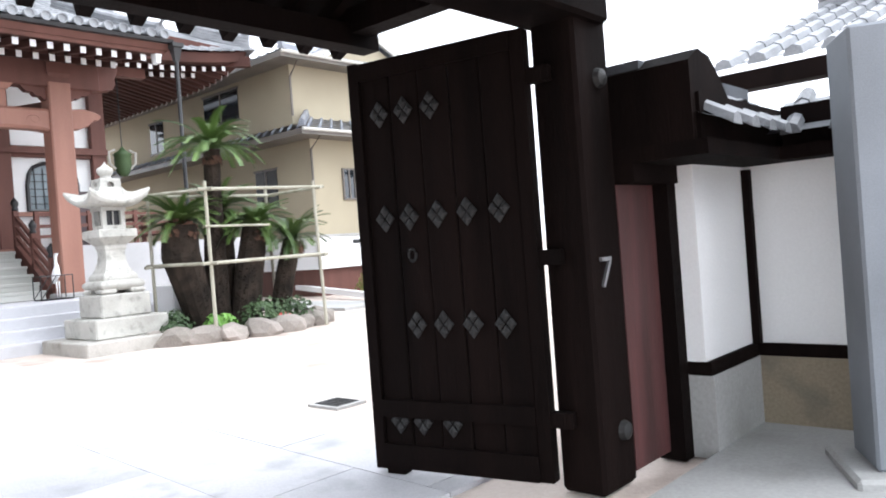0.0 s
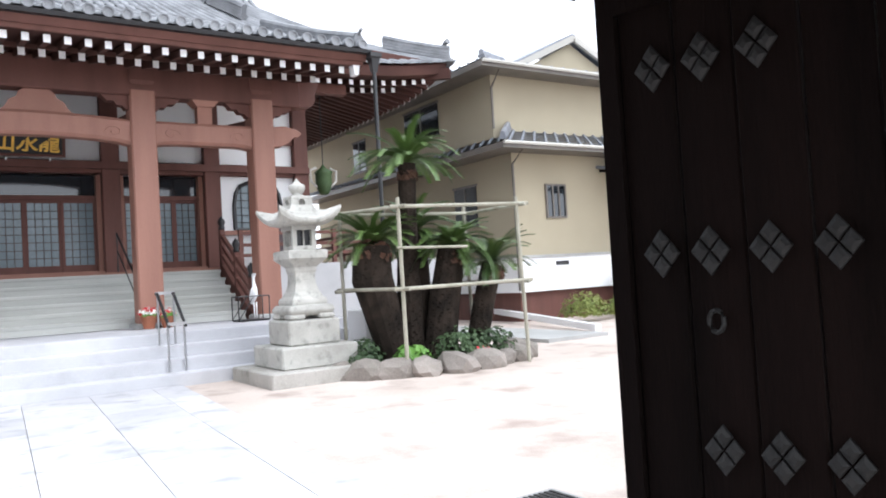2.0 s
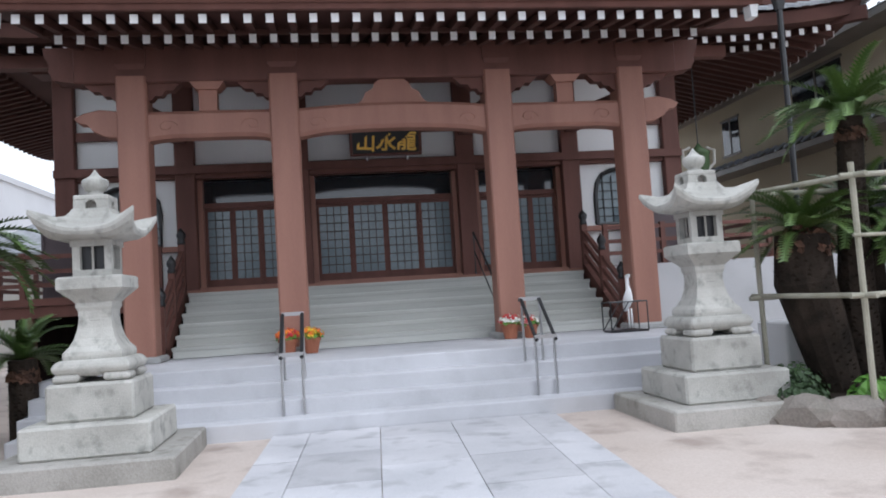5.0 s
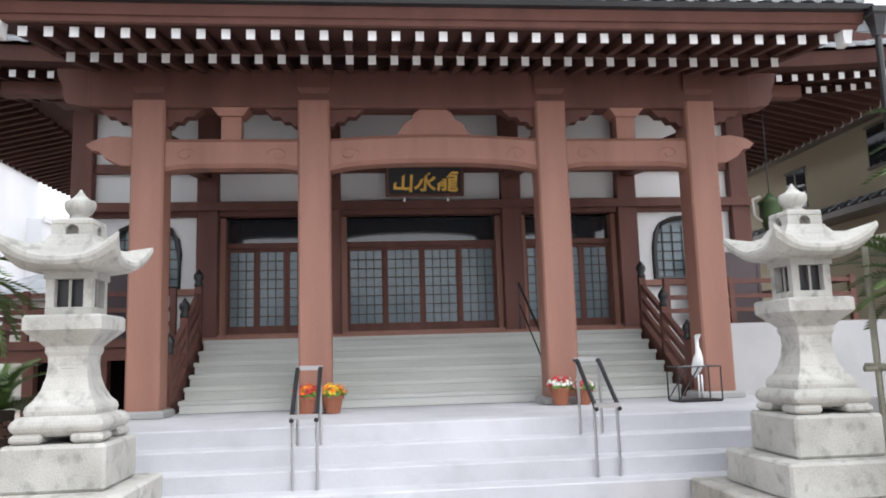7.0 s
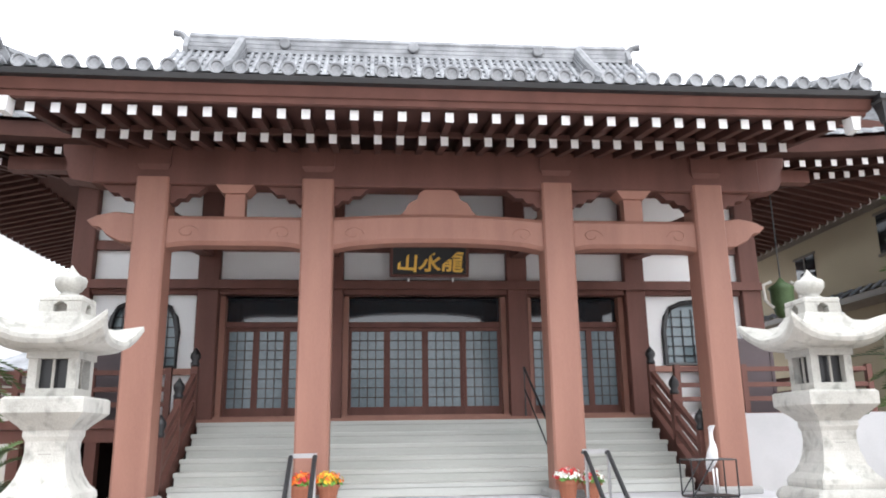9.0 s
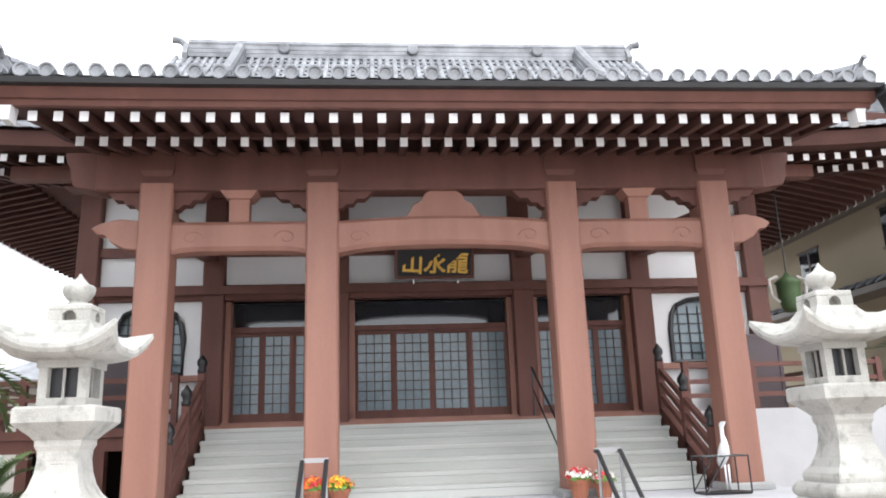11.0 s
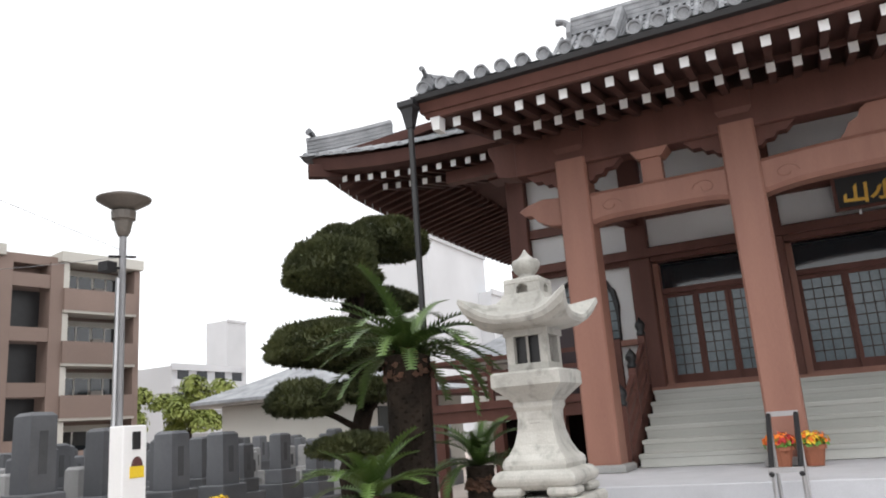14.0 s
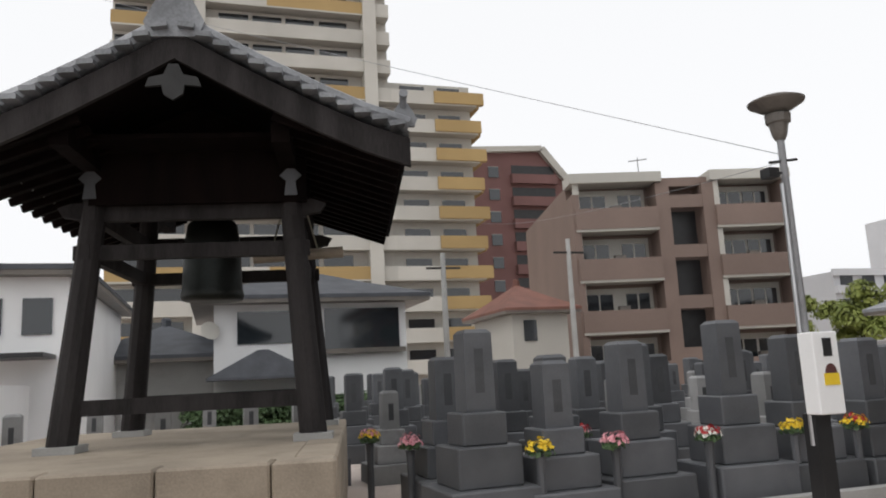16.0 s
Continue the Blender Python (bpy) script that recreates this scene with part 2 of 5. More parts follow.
def circle(r, z, n=12, cx=0, cy=0):
    return [(cx + r * math.cos(2 * math.pi * i / n), cy + r * math.sin(2 * math.pi * i / n), z) for i in range(n)]


def tube(bm, pts, radii, n=8):
    """A round bar along points."""
    rings = []
    for i, p in enumerate(pts):
        p = Vector(p)
        d = (Vector(pts[min(i + 1, len(pts) - 1)]) - Vector(pts[max(i - 1, 0)])).normalized()
        a = d.cross(Vector((0, 0, 1)) if abs(d.z) < 0.9 else Vector((1, 0, 0))).normalized()
        b = d.cross(a)
        r = radii[i] if isinstance(radii, (list, tuple)) else radii
        rings.append([p + r * (a * math.cos(2 * math.pi * k / n) + b * math.sin(2 * math.pi * k / n)) for k in range(n)])
    return loft(bm, rings)


def bar(bm, p0, p1, w, h):
    """A square bar from p0 to p1, w wide, h high."""
    p0, p1 = Vector(p0), Vector(p1)
    d = (p1 - p0).normalized()
    a = d.cross(Vector((0, 0, 1)) if abs(d.z) < 0.95 else Vector((0, 1, 0))).normalized() * w / 2
    b = a.cross(d).normalized() * h / 2
    return loft(bm, [[p + a + b, p - a + b, p - a - b, p + a - b] for p in (p0, p1)])


def extrude(bm, outline, x0, x1):
    """An outline in (y, z), thick from x0 to x1."""
    return loft(bm, [[(x, y, z) for y, z in outline] for x in (x0, x1)])


def tile_slope(bm, f, rows, steps, r=0.07):
    """Roof tiles on the sheet f(u, v): a stepped pan sheet and round cover rows."""
    cols = rows * 2
    for j in range(steps):
        v0, v1 = j / steps, (j + 1) / steps
        lo = [bm.verts.new(f(i / cols, v0) + Vector((0, 0, 0.035))) for i in range(cols + 1)]
        hi = [bm.verts.new(f(i / cols, v1)) for i in range(cols + 1)]
        for i in range(cols):
            bm.faces.new((lo[i], lo[i + 1], hi[i + 1], hi[i]))
    for i in range(rows):
        u = (i + 0.5) / rows
        for j in range(steps):
            rings = []
            for v, k in ((j / steps, 1.0), ((j + 1) / steps, 0.86)):
                p = f(u, v)
                a = (f(min(u + 0.01, 1), v) - f(max(u - 0.01, 0), v)).normalized()
                rings.append([p + a * r * k * math.cos(t) + Vector((0, 0, 1)) * (r * k * 1.1 * math.sin(t) + 0.02) for t in (0, 0.8, 1.57, 2.34, 3.14)])
            loft(bm, rings, cap=False, closed=False)
            bm.faces.new([bm.verts.new(p) for p in rings[0]])
    return bm


def ridge_bar(bm, pts, w=0.26, h=0.4):
    """A stacked ridge along points: courses and a round cap."""
    for a, b in zip(pts, pts[1:]):
        a, b = Vector(a), Vector(b)
        for k in range(3):
            o = Vector((0, 0, h * (k + 0.5) / 3.4))
            bar(bm, a + o, b + o, w * (1 - 0.14 * k), h / 3.4 * 0.8)
        tube(bm, [a + Vector((0, 0, h)), b + Vector((0, 0, h))], w * 0.36, 8)
    return bm


def ogre_tile(name, parent, m, s=1.0):
    bm = bmesh.new()
    extrude(bm, [(-.24, 0), (.24, 0), (.3, .16), (.2, .36), (.11, .5), (-.11, .5), (-.2, .36), (-.3, .16)], -0.06, 0.06)
    tube(bm, [(0, 0, .45), (.16, 0, .62), (.34, 0, .66)], [.09, .08, .1], 8)
    bmesh.ops.transform(bm, matrix=m @ Matrix.Scale(s, 4), verts=bm.verts)
    return part(name, bm, M_TILE, parent, "ornamental ridge end tile")


# ---- ground ----
bm = bmesh.new()
N = 48
grid = []
for i in range(N + 1):
    for j in range(N + 1):
        a, b = (i / N * 2 - 1), (j / N * 2 - 1)
        x, y = 5 + 30 * a + 470 * a ** 7, 30 * b + 500 * b ** 7
        grid.append(bm.verts.new((x, y, 0.012 * noise.noise((x * 0.4, y * 0.4, 3)) - 0.012)))
for i in range(N):
    for j in range(N):
        bm.faces.new((grid[i * (N + 1) + j], grid[(i + 1) * (N + 1) + j], grid[(i + 1) * (N + 1) + j + 1], grid[i * (N + 1) + j + 1]))
tagged(part("ground", bm, M_SAND, smooth=True), "pale trodden sand of the temple yard", "ground", kind="structure")

# ---- the hall: steps and stairs ----
steps_thing = thing("stone_steps", "four broad light grey granite steps before the hall", "steps", kind="structure")
for k in range(4):
    part("stone_step", boxed(0.6 if k == 3 else 2.0 - 0.36 * k, 3.5 - 0.36 * k, -5.05, 5.05, 0.2 * k - (0.3 if k == 0 else 0.03), 0.2 * k + 0.2 - 0.004), M_STEP, steps_thing, bevel=0.012)
part("landing", boxed(-1.0, 0.6, -5.05, 5.05, 0.3, 0.79), M_STEP, steps_thing)
stairs = thing("wooden_stairs", "wide grey weathered timber stairs up to the hall doors", "stairs", kind="structure")
for k in range(6):
    x = -0.45 - 0.33 * k
    part("stair_tread", boxed(-2.6, x, -3.96, 3.96, 0.8 + 0.19 * k + 0.12, 0.8 + 0.19 * (k + 1)), M_TREAD, stairs, bevel=0.01)
    part("stair_riser", boxed(-2.6, x - 0.012, -3.94, 3.94, 0.8 + 0.19 * k, 0.8 + 0.19 * k + 0.12), M_TREAD, stairs)
part("floor_edge", boxed(-2.75, -2.4, -4.3, 4.3, 1.94, 2.0), M_RED, stairs, "red-brown edge board of the veranda floor")
for s in (-1, 1):
    # veranda floor at the sides of the stairs, reaching round the hall
    ver = thing("veranda", "red-brown timber veranda floor round the hall", "veranda", kind="structure")
    part("veranda_floor", boxed(-14, -1.9, min(s * 4.3, s * 8.2), max(s * 4.3, s * 8.2), 1.86, 2.0), M_REDDARK, ver)
    part("veranda_beam", boxed(-2.15, -1.95, min(s * 4.35, s * 8.15), max(s * 4.35, s * 8.15), 1.64, 1.85), M_REDDARK, ver)
    rail = thing("veranda_railing", "dark red-brown timber railing of the veranda", "railing")
    for z in (2.25, 2.5, 2.78):
        part("rail", bar(bmesh.new(), (-2.05, s * 4.4, z), (-2.05, s * 8.15, z), 0.07, 0.08), M_REDDARK, rail)
        part("rail", bar(bmesh.new(), (-2.05, s * 8.1, z), (-13, s * 8.1, z), 0.07, 0.08), M_REDDARK, rail)
    for y in (4.45, 5.7, 6.9, 8.1):
        part("post", boxed(-2.1, -2.0, s * y - 0.05, s * y + 0.05, 2.0, 2.86), M_REDDARK, rail)
    for x in (-4, -6, -8, -10, -12):
        part("post", boxed(x - .05, x + .05, s * 8.1 - 0.05, s * 8.1 + 0.05, 2.0, 2.86), M_REDDARK, rail)
    # sloping stair rail
    sr = thing("stair_railing", "dark red-brown sloping stair railing with black caps", "railing", "stair railings")
    for d in (0.28, 0.52, 0.76):
        part("rail", bar(bmesh.new(), (-2.3, s * 4.08, 2.0 + d), (-0.35, s * 4.08, 0.88 + d), 0.08, 0.09), M_REDDARK, sr)
    for x, z in ((-2.3, 2.0), (-1.3, 1.4), (-0.35, 0.8)):
        part("post", boxed(x - 0.06, x + 0.06, s * 4.08 - 0.06, s * 4.08 + 0.06, z, z + 0.9), M_REDDARK, sr)
        part("finial", loft(bmesh.new(), [circle(r, z + 0.9 + h, 10, x, s * 4.08) for r, h in ((.07, 0), (.08, .05), (.055, .09), (.09, .16), (.085, .22), (.04, .28), (.005, .33))]), M_BLACK, sr, "black onion-shaped post cap", smooth=True)
    part("stringer", bar(bmesh.new(), (-2.35, s * 4.08, 1.95), (-0.3, s * 4.08, 0.77), 0.12, 0.3), M_REDDARK, sr)
# white base wall to the right, open underfloor to the left
tagged(part("base_wall", boxed(-2.5, -1.88, 4.3, 10.2, 0, 1.99), M_BASEWALL), "pale grey rendered base wall under the veranda", "wall", kind="structure")
under = thing("underfloor", "open space under the hall with posts, shade as dark sheet", "foundation", kind="structure")
# near-black sheet stands in for the shade under the floor
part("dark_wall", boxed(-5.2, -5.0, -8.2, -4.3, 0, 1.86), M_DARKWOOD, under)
for y in (-8.0, -6.8, -5.6):
    part("post", boxed(-2.15, -1.97, y - .09, y + .09, 0.0, 1.64), M_REDDARK, under)

for y0, y1, z1 in ((-6.75, -4.85, 3.3), (5.35, 6.6, 3.4)):
    sc = thing("veranda_screen", "dark mauve panelled screen standing on the veranda floor", "screen", "veranda screens", at=(-2.62, 0, 2.0))
    part("panel", boxed(-.02, .02, y0 + .05, y1 - .05, .04, z1 - 2.05), M_MAUVE, sc)
    for a, b, c, d in ((y0, y1, 0, .05), (y0, y1, z1 - 2.06, z1 - 2.0), (y0, y0 + .06, .05, z1 - 2.06), (y1 - .06, y1, .05, z1 - 2.06)):
        part("frame", boxed(-.035, .035, a, b, c, d), M_MAUVE, sc)

# ---- the hall: walls ----
WX = -3.1
hall = thing("temple_hall", "red-brown timber temple hall with white plaster walls", "temple", kind="structure")
for y in (-6.4, -4.08, -1.77, 1.77, 4.12, 6.5):
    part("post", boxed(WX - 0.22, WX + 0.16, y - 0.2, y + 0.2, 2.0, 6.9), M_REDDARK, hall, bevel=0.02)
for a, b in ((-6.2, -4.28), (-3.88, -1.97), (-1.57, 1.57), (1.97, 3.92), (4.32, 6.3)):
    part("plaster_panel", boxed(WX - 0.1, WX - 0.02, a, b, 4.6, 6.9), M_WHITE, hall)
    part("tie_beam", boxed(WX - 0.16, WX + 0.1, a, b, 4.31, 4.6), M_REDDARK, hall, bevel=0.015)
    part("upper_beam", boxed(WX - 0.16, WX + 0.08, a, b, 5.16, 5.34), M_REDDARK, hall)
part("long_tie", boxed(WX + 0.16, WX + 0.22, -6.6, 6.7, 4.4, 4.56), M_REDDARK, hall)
for s, lo, hi in ((-1, -6.2, -4.28), (1, 4.32, 6.3)):
    # plaster with a bell-shaped window
    c = (lo + hi) / 2 + s * 0.0
    w = 0.62
    shape = [(c - w, 2.95), (c - w, 3.6), (c - w + .05, 3.88), (c - w * .74, 4.07), (c - w * .4, 4.16), (c, 4.19), (c + w * .4, 4.16), (c + w * .74, 4.07), (c + w - .05, 3.88), (c + w, 3.6), (c + w, 2.95)]
    bm = bmesh.new()
    outer = [(lo, 2.0), (lo, 3.55), (lo, 3.85), (lo, 4.31), (c - .12, 4.31), (c, 4.31), (c + .12, 4.31), (hi, 4.31), (hi, 3.85), (hi, 3.55), (hi, 2.0)]
    for x in (WX - 0.02, WX - 0.1):
        a = [bm.verts.new((x, *p)) for p in outer]
        b = [bm.verts.new((x, *p)) for p in shape]
        for i in range(10):
            bm.faces.new((a[i], a[i + 1], b[i + 1], b[i]))
        bm.faces.new((a[0], b[0], b[10], a[10]))
    part("plaster_panel", bm, M_WHITE, hall)
    win = part("window", extrude(bmesh.new(), shape, WX - 0.14, WX - 0.1), M_SHOJI, hall, "bell-shaped window with blue-grey lattice")
    bm = bmesh.new()
    tube(bm, [(WX + 0.0, y, z) for y, z in shape] + [(WX, c - w, 2.95)], 0.055, 6)
    part("window_frame", bm, M_BLACK, win)
    for k in range(1, 6):
        part("lattice_bar", bar(bmesh.new(), (WX - 0.08, c - w + k * w / 3, 2.95), (WX - 0.08, c - w + k * w / 3, 4.05), 0.02, 0.02), M_BLACK, win)
    for k in range(1, 6):
        part("lattice_bar", bar(bmesh.new(), (WX - 0.08, c - w + .03, 2.95 + k * .19), (WX - 0.08, c + w - .03, 2.95 + k * .19), 0.02, 0.02), M_BLACK, win)
    part("sill_rail", boxed(WX - 0.02, WX + 0.1, lo, hi, 2.82, 2.93), M_RED, hall)
# side and back walls of the hall
for y0, y1 in ((-6.5, -6.4), (6.5, 6.6)):
    part("side_wall", boxed(-13, WX - 0.22, y0, y1, 2.0, 7.2), M_WHITE, hall)
part("back_wall", boxed(-13.1, -13, -6.5, 6.6, 0, 7.2), M_WHITE, hall)
part("hall_floor", boxed(-13, -2.75, -6.4, 6.5, 1.8, 1.996), M_REDDARK, hall)
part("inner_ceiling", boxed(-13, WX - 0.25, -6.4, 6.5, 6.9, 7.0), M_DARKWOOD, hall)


def door(lo, hi, n, x=WX - 0.25):
    """A bay of latticed sliding doors behind clear glass."""
    d = thing("sliding_doors", "closed red-brown sliding doors with blue-grey latticed panes", "door", "hall doors")
    part("jamb", boxed(x - .1, x + .2, lo, lo + 0.1, 2.0, 4.3), M_RED, d)
    part("jamb", boxed(x - .1, x + .2, hi - 0.1, hi, 2.0, 4.3), M_RED, d)
    part("sill", boxed(x - .12, x + .35, lo, hi, 2.0, 2.06), M_RED, d)
    part("lintel", boxed(x - .1, x + .1, lo + .1, hi - .1, 3.72, 3.82), M_REDDARK, d)
    part("transom_glass", boxed(x - .03, x - .02, lo + .1, hi - .1, 3.82, 4.3), M_GLASS, d, "dark transom glass")
    wide = (hi - lo - 0.2) / n
    for k in range(n):
        a = lo + 0.1 + k * wide
        leaf = part("door_leaf", boxed(x - .03 + .03 * (k % 2), x - .015 + .03 * (k % 2), a + .05, a + wide - .05, 2.2, 3.67), M_SHOJI, d, "frosted blue-grey pane")
        xx = x + .03 * (k % 2)
        for y0, y1, z0, z1 in ((a, a + .06, 2.06, 3.72), (a + wide - .06, a + wide, 2.06, 3.72), (a + .06, a + wide - .06, 2.06, 2.22), (a + .06, a + wide - .06, 3.65, 3.72)):
            part("stile", boxed(xx - .04, xx + .02, y0, y1, z0, z1), M_REDDARK, leaf)
        m = max(3, round((wide - .12) / 0.14))
        for i in range(1, m):
            y = a + .06 + (wide - .12) * i / m
            part("lattice_bar", boxed(xx - .014, xx + .004, y - .009, y + .009, 2.22, 3.65), M_LATTICE, leaf)
        for i in range(1, 8):
            z = 2.22 + 1.43 * i / 8
            part("lattice_bar", boxed(xx - .014, xx + .006, a + .06, a + wide - .06, z - .009, z + .009), M_LATTICE, leaf)


door(-1.57, 1.57, 4)
door(-3.88, -1.97, 3)
door(1.97, 3.92, 3)

# name board
board = thing("name_board", "black name board with three gold characters in a brown frame", "sign", at=(WX + 0.3, 0.06, 4.93))
part("panel", boxed(-0.02, 0.02, -0.7, 0.7, -0.25, 0.25), M_LACQUER, board)
for y0, y1, z0, z1 in ((-.76, .76, .25, .31), (-.76, .76, -.31, -.25), (-.76, -.7, -.25, .25), (.7, .76, -.25, .25)):
    part("frame", boxed(-.03, .05, y0, y1, z0, z1), M_REDDARK, board, bevel=0.012)
for k, ch in enumerate("山永龍"):
    fc = bpy.data.curves.new("character", "FONT")
    fc.body, fc.size, fc.align_x, fc.extrude, fc.offset = ch, 0.44, "CENTER", 0.008, 0.009
    tmp = bpy.data.objects.new("character", fc)
    scene.collection.objects.link(tmp)
    me = bpy.data.meshes.new_from_object(tmp.evaluated_get(bpy.context.evaluated_depsgraph_get()))
    bpy.data.objects.remove(tmp)
    me.materials.clear()
    me.materials.append(M_GOLD)
    o = new("character", me)
    o.parent, o["label"] = board, "gold brushed character"
    o.matrix_basis = Matrix.Translation((0.028, -0.43 + 0.43 * k, -0.165)) @ Matrix(((0, 0, 1, 0), (1, 0.12, 0, 0), (0, 1, 0, 0), (0, 0, 0, 1)))
for y in (-.4, .45):
    part("bracket", boxed(-.02, .06, y - .02, y + .02, -.4, -.33), M_STEEL, board)
board.rotation_euler = (0, radians(12), 0)

# ---- the porch: pillars, beams ----
porch = thing("porch", "red-brown timber porch of the temple hall", "porch", kind="structure")
PY = (-4.3, -1.85, 1.85, 4.3)
for y in PY:
    pl = thing("porch_pillar", "square red-brown porch pillar on a grey stone base", "pillar", "porch pillars", at=(0, y, 0.8))
    part("shaft", loft(bmesh.new(), [[(sx * (.24 - c), sy * (.24 - d), z) for sx, sy, c, d in ((1, -1, .03, 0), (1, -1, 0, .03), (1, 1, 0, .03), (1, 1, .03, 0), (-1, 1, .03, 0), (-1, 1, 0, .03), (-1, -1, 0, .03), (-1, -1, .03, 0))] for z in (0.1, 4.7)]), M_RED, pl)
    part("base", loft(bmesh.new(), [square(.33, 0), square(.33, .07), square(.3, .1)]), M_CONC, pl, "grey stone base")
    # capital takes the darker red to paint in the eave's shade
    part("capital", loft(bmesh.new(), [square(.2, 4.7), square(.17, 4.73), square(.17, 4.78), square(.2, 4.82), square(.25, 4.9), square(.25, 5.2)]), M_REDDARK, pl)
# beam and its ends use the darker red in place of eave shade
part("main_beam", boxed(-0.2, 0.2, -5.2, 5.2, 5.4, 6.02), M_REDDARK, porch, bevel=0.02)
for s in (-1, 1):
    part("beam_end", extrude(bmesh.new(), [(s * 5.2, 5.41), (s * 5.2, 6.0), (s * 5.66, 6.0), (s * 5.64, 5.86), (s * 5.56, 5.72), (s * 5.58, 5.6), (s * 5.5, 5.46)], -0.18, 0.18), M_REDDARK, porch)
for a, b, arch in ((-4.06, -2.09, 0.0), (-1.61, 1.61, 0.07), (2.09, 4.06, 0.0)):
    bm = bmesh.new()
    n = 14
    rings = []
    for i in range(n + 1):
        u = i / n
        e = abs(2 * u - 1)
        lift = arch * (1 - e * e)
        lowc = 0.05 * max(0, 1 - e ** 6)
        y = a + (b - a) * u
        zb, zt = 4.42 + lift + lowc, 4.92 + lift
        rings.append([(-.15, y, zb), (.12, y, zb), (.17, y, zb + .06), (.17, y, zt - .06), (.12, y, zt), (-.15, y, zt)])
    loft(bm, rings)
    rb = part("rainbow_beam", bm, M_RED, porch, "curved red-brown beam with carved ends")
    for q in (a + .3, b - .3):
        bm = bmesh.new()
        d = 1 if q < (a + b) / 2 else -1
        tube(bm, [(.17, q + d * .17 * math.cos(t) * (1 - t / 9), 4.66 + .12 * math.sin(t) * (1 - t / 9)) for t in [i * .5 for i in range(14)]], .012, 5)
        part("carving", bm, M_RED, rb)
for s in (-1, 1):
    y = s * 4.54
    part("beam_nose", extrude(bmesh.new(), [(y, 4.5), (y, 4.95), (y + s * .3, 4.98), (y + s * .56, 4.92), (y + s * .7, 4.84), (y + s * .6, 4.74), (y + s * .5, 4.76), (y + s * .4, 4.62), (y + s * .2, 4.52)], -.12, .12), M_RED, porch, "carved beam nose", bevel=0.015)
part("frog_leg_strut", extrude(bmesh.new(), [(-.6, 4.98), (.6, 4.98), (.52, 5.06), (.46, 5.18), (.34, 5.24), (.3, 5.34), (.18, 5.42), (-.18, 5.42), (-.3, 5.34), (-.34, 5.24), (-.46, 5.18), (-.52, 5.06)], -.08, .1), M_RED, porch, "carved frog-leg strut")
for y in (-3.1, 3.1):
    part("short_strut", boxed(-.1, .1, y - .15, y + .15, 4.92, 5.3), M_RED, porch)
    part("strut_head", loft(bmesh.new(), [square(.16, 5.28, .18, 0, y), square(.2, 5.4, .28, 0, y)]), M_RED, porch)
for y in PY:
    for d in (-1, 1):
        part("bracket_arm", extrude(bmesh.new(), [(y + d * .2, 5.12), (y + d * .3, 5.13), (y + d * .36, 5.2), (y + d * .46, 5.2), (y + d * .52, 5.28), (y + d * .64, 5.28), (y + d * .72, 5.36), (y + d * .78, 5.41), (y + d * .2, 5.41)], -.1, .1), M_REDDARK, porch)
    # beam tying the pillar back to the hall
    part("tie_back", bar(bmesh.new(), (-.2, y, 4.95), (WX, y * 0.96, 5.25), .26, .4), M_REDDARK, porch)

# ---- porch eave: rafters in two rows with white ends ----
eave = thing("porch_eave", "dark eave of the porch with two rows of white-ended rafters", "eave", kind="structure")
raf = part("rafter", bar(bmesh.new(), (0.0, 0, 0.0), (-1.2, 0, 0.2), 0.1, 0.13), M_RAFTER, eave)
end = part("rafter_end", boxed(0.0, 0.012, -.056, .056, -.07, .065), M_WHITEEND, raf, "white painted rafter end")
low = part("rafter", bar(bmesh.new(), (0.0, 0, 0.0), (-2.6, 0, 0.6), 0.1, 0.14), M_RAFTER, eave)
lowend = part("rafter_end", boxed(0.0, 0.012, -.054, .054, -.08, .066), M_WHITEEND, low, "white painted rafter end")


def curl(y, half, k=0.015):
    return k * min(1.3, abs(y) / half) ** 4


for i in range(35):
    y = -5.38 + i * 10.76 / 34
    m = Matrix.Translation((1.95, y, 5.80 + curl(y, 5.4)))
    if i:
        o = piece("rafter", raf, eave, m)
        piece("rafter_end", end, o, Matrix())
    else:
        raf.matrix_basis = m
for i in range(33):
    y = -5.07 + i * 10.14 / 32
    m = Matrix.Translation((1.2, y, 5.775 + curl(y, 5.4, 0.015)))
    if i:
        o = piece("rafter", low, eave, m)
        piece("rafter_end", lowend, o, Matrix())
    else:
        low.matrix_basis = m
n = 24


def strip(name, prof, half, mat, k=0.015, parent=eave, label=""):
    """A profile in (x, z) swept along the eave, curling up to its ends."""
    rings = []
    for i in range(n + 1):
        y = half * (2 * i / n - 1)
        rings.append([(x, y, z + curl(y, 5.4, k)) for x, z in prof])
    return part(name, loft(bmesh.new(), rings), mat, parent, label)


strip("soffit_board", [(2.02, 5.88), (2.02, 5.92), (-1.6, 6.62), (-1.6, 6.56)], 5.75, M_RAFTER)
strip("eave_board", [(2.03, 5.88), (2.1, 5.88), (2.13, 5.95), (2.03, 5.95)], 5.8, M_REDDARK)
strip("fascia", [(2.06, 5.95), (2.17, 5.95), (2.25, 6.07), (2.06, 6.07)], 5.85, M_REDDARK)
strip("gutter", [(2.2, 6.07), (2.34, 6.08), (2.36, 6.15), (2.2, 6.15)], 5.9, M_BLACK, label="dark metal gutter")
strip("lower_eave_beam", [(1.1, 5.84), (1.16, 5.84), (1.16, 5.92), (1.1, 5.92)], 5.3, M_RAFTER)
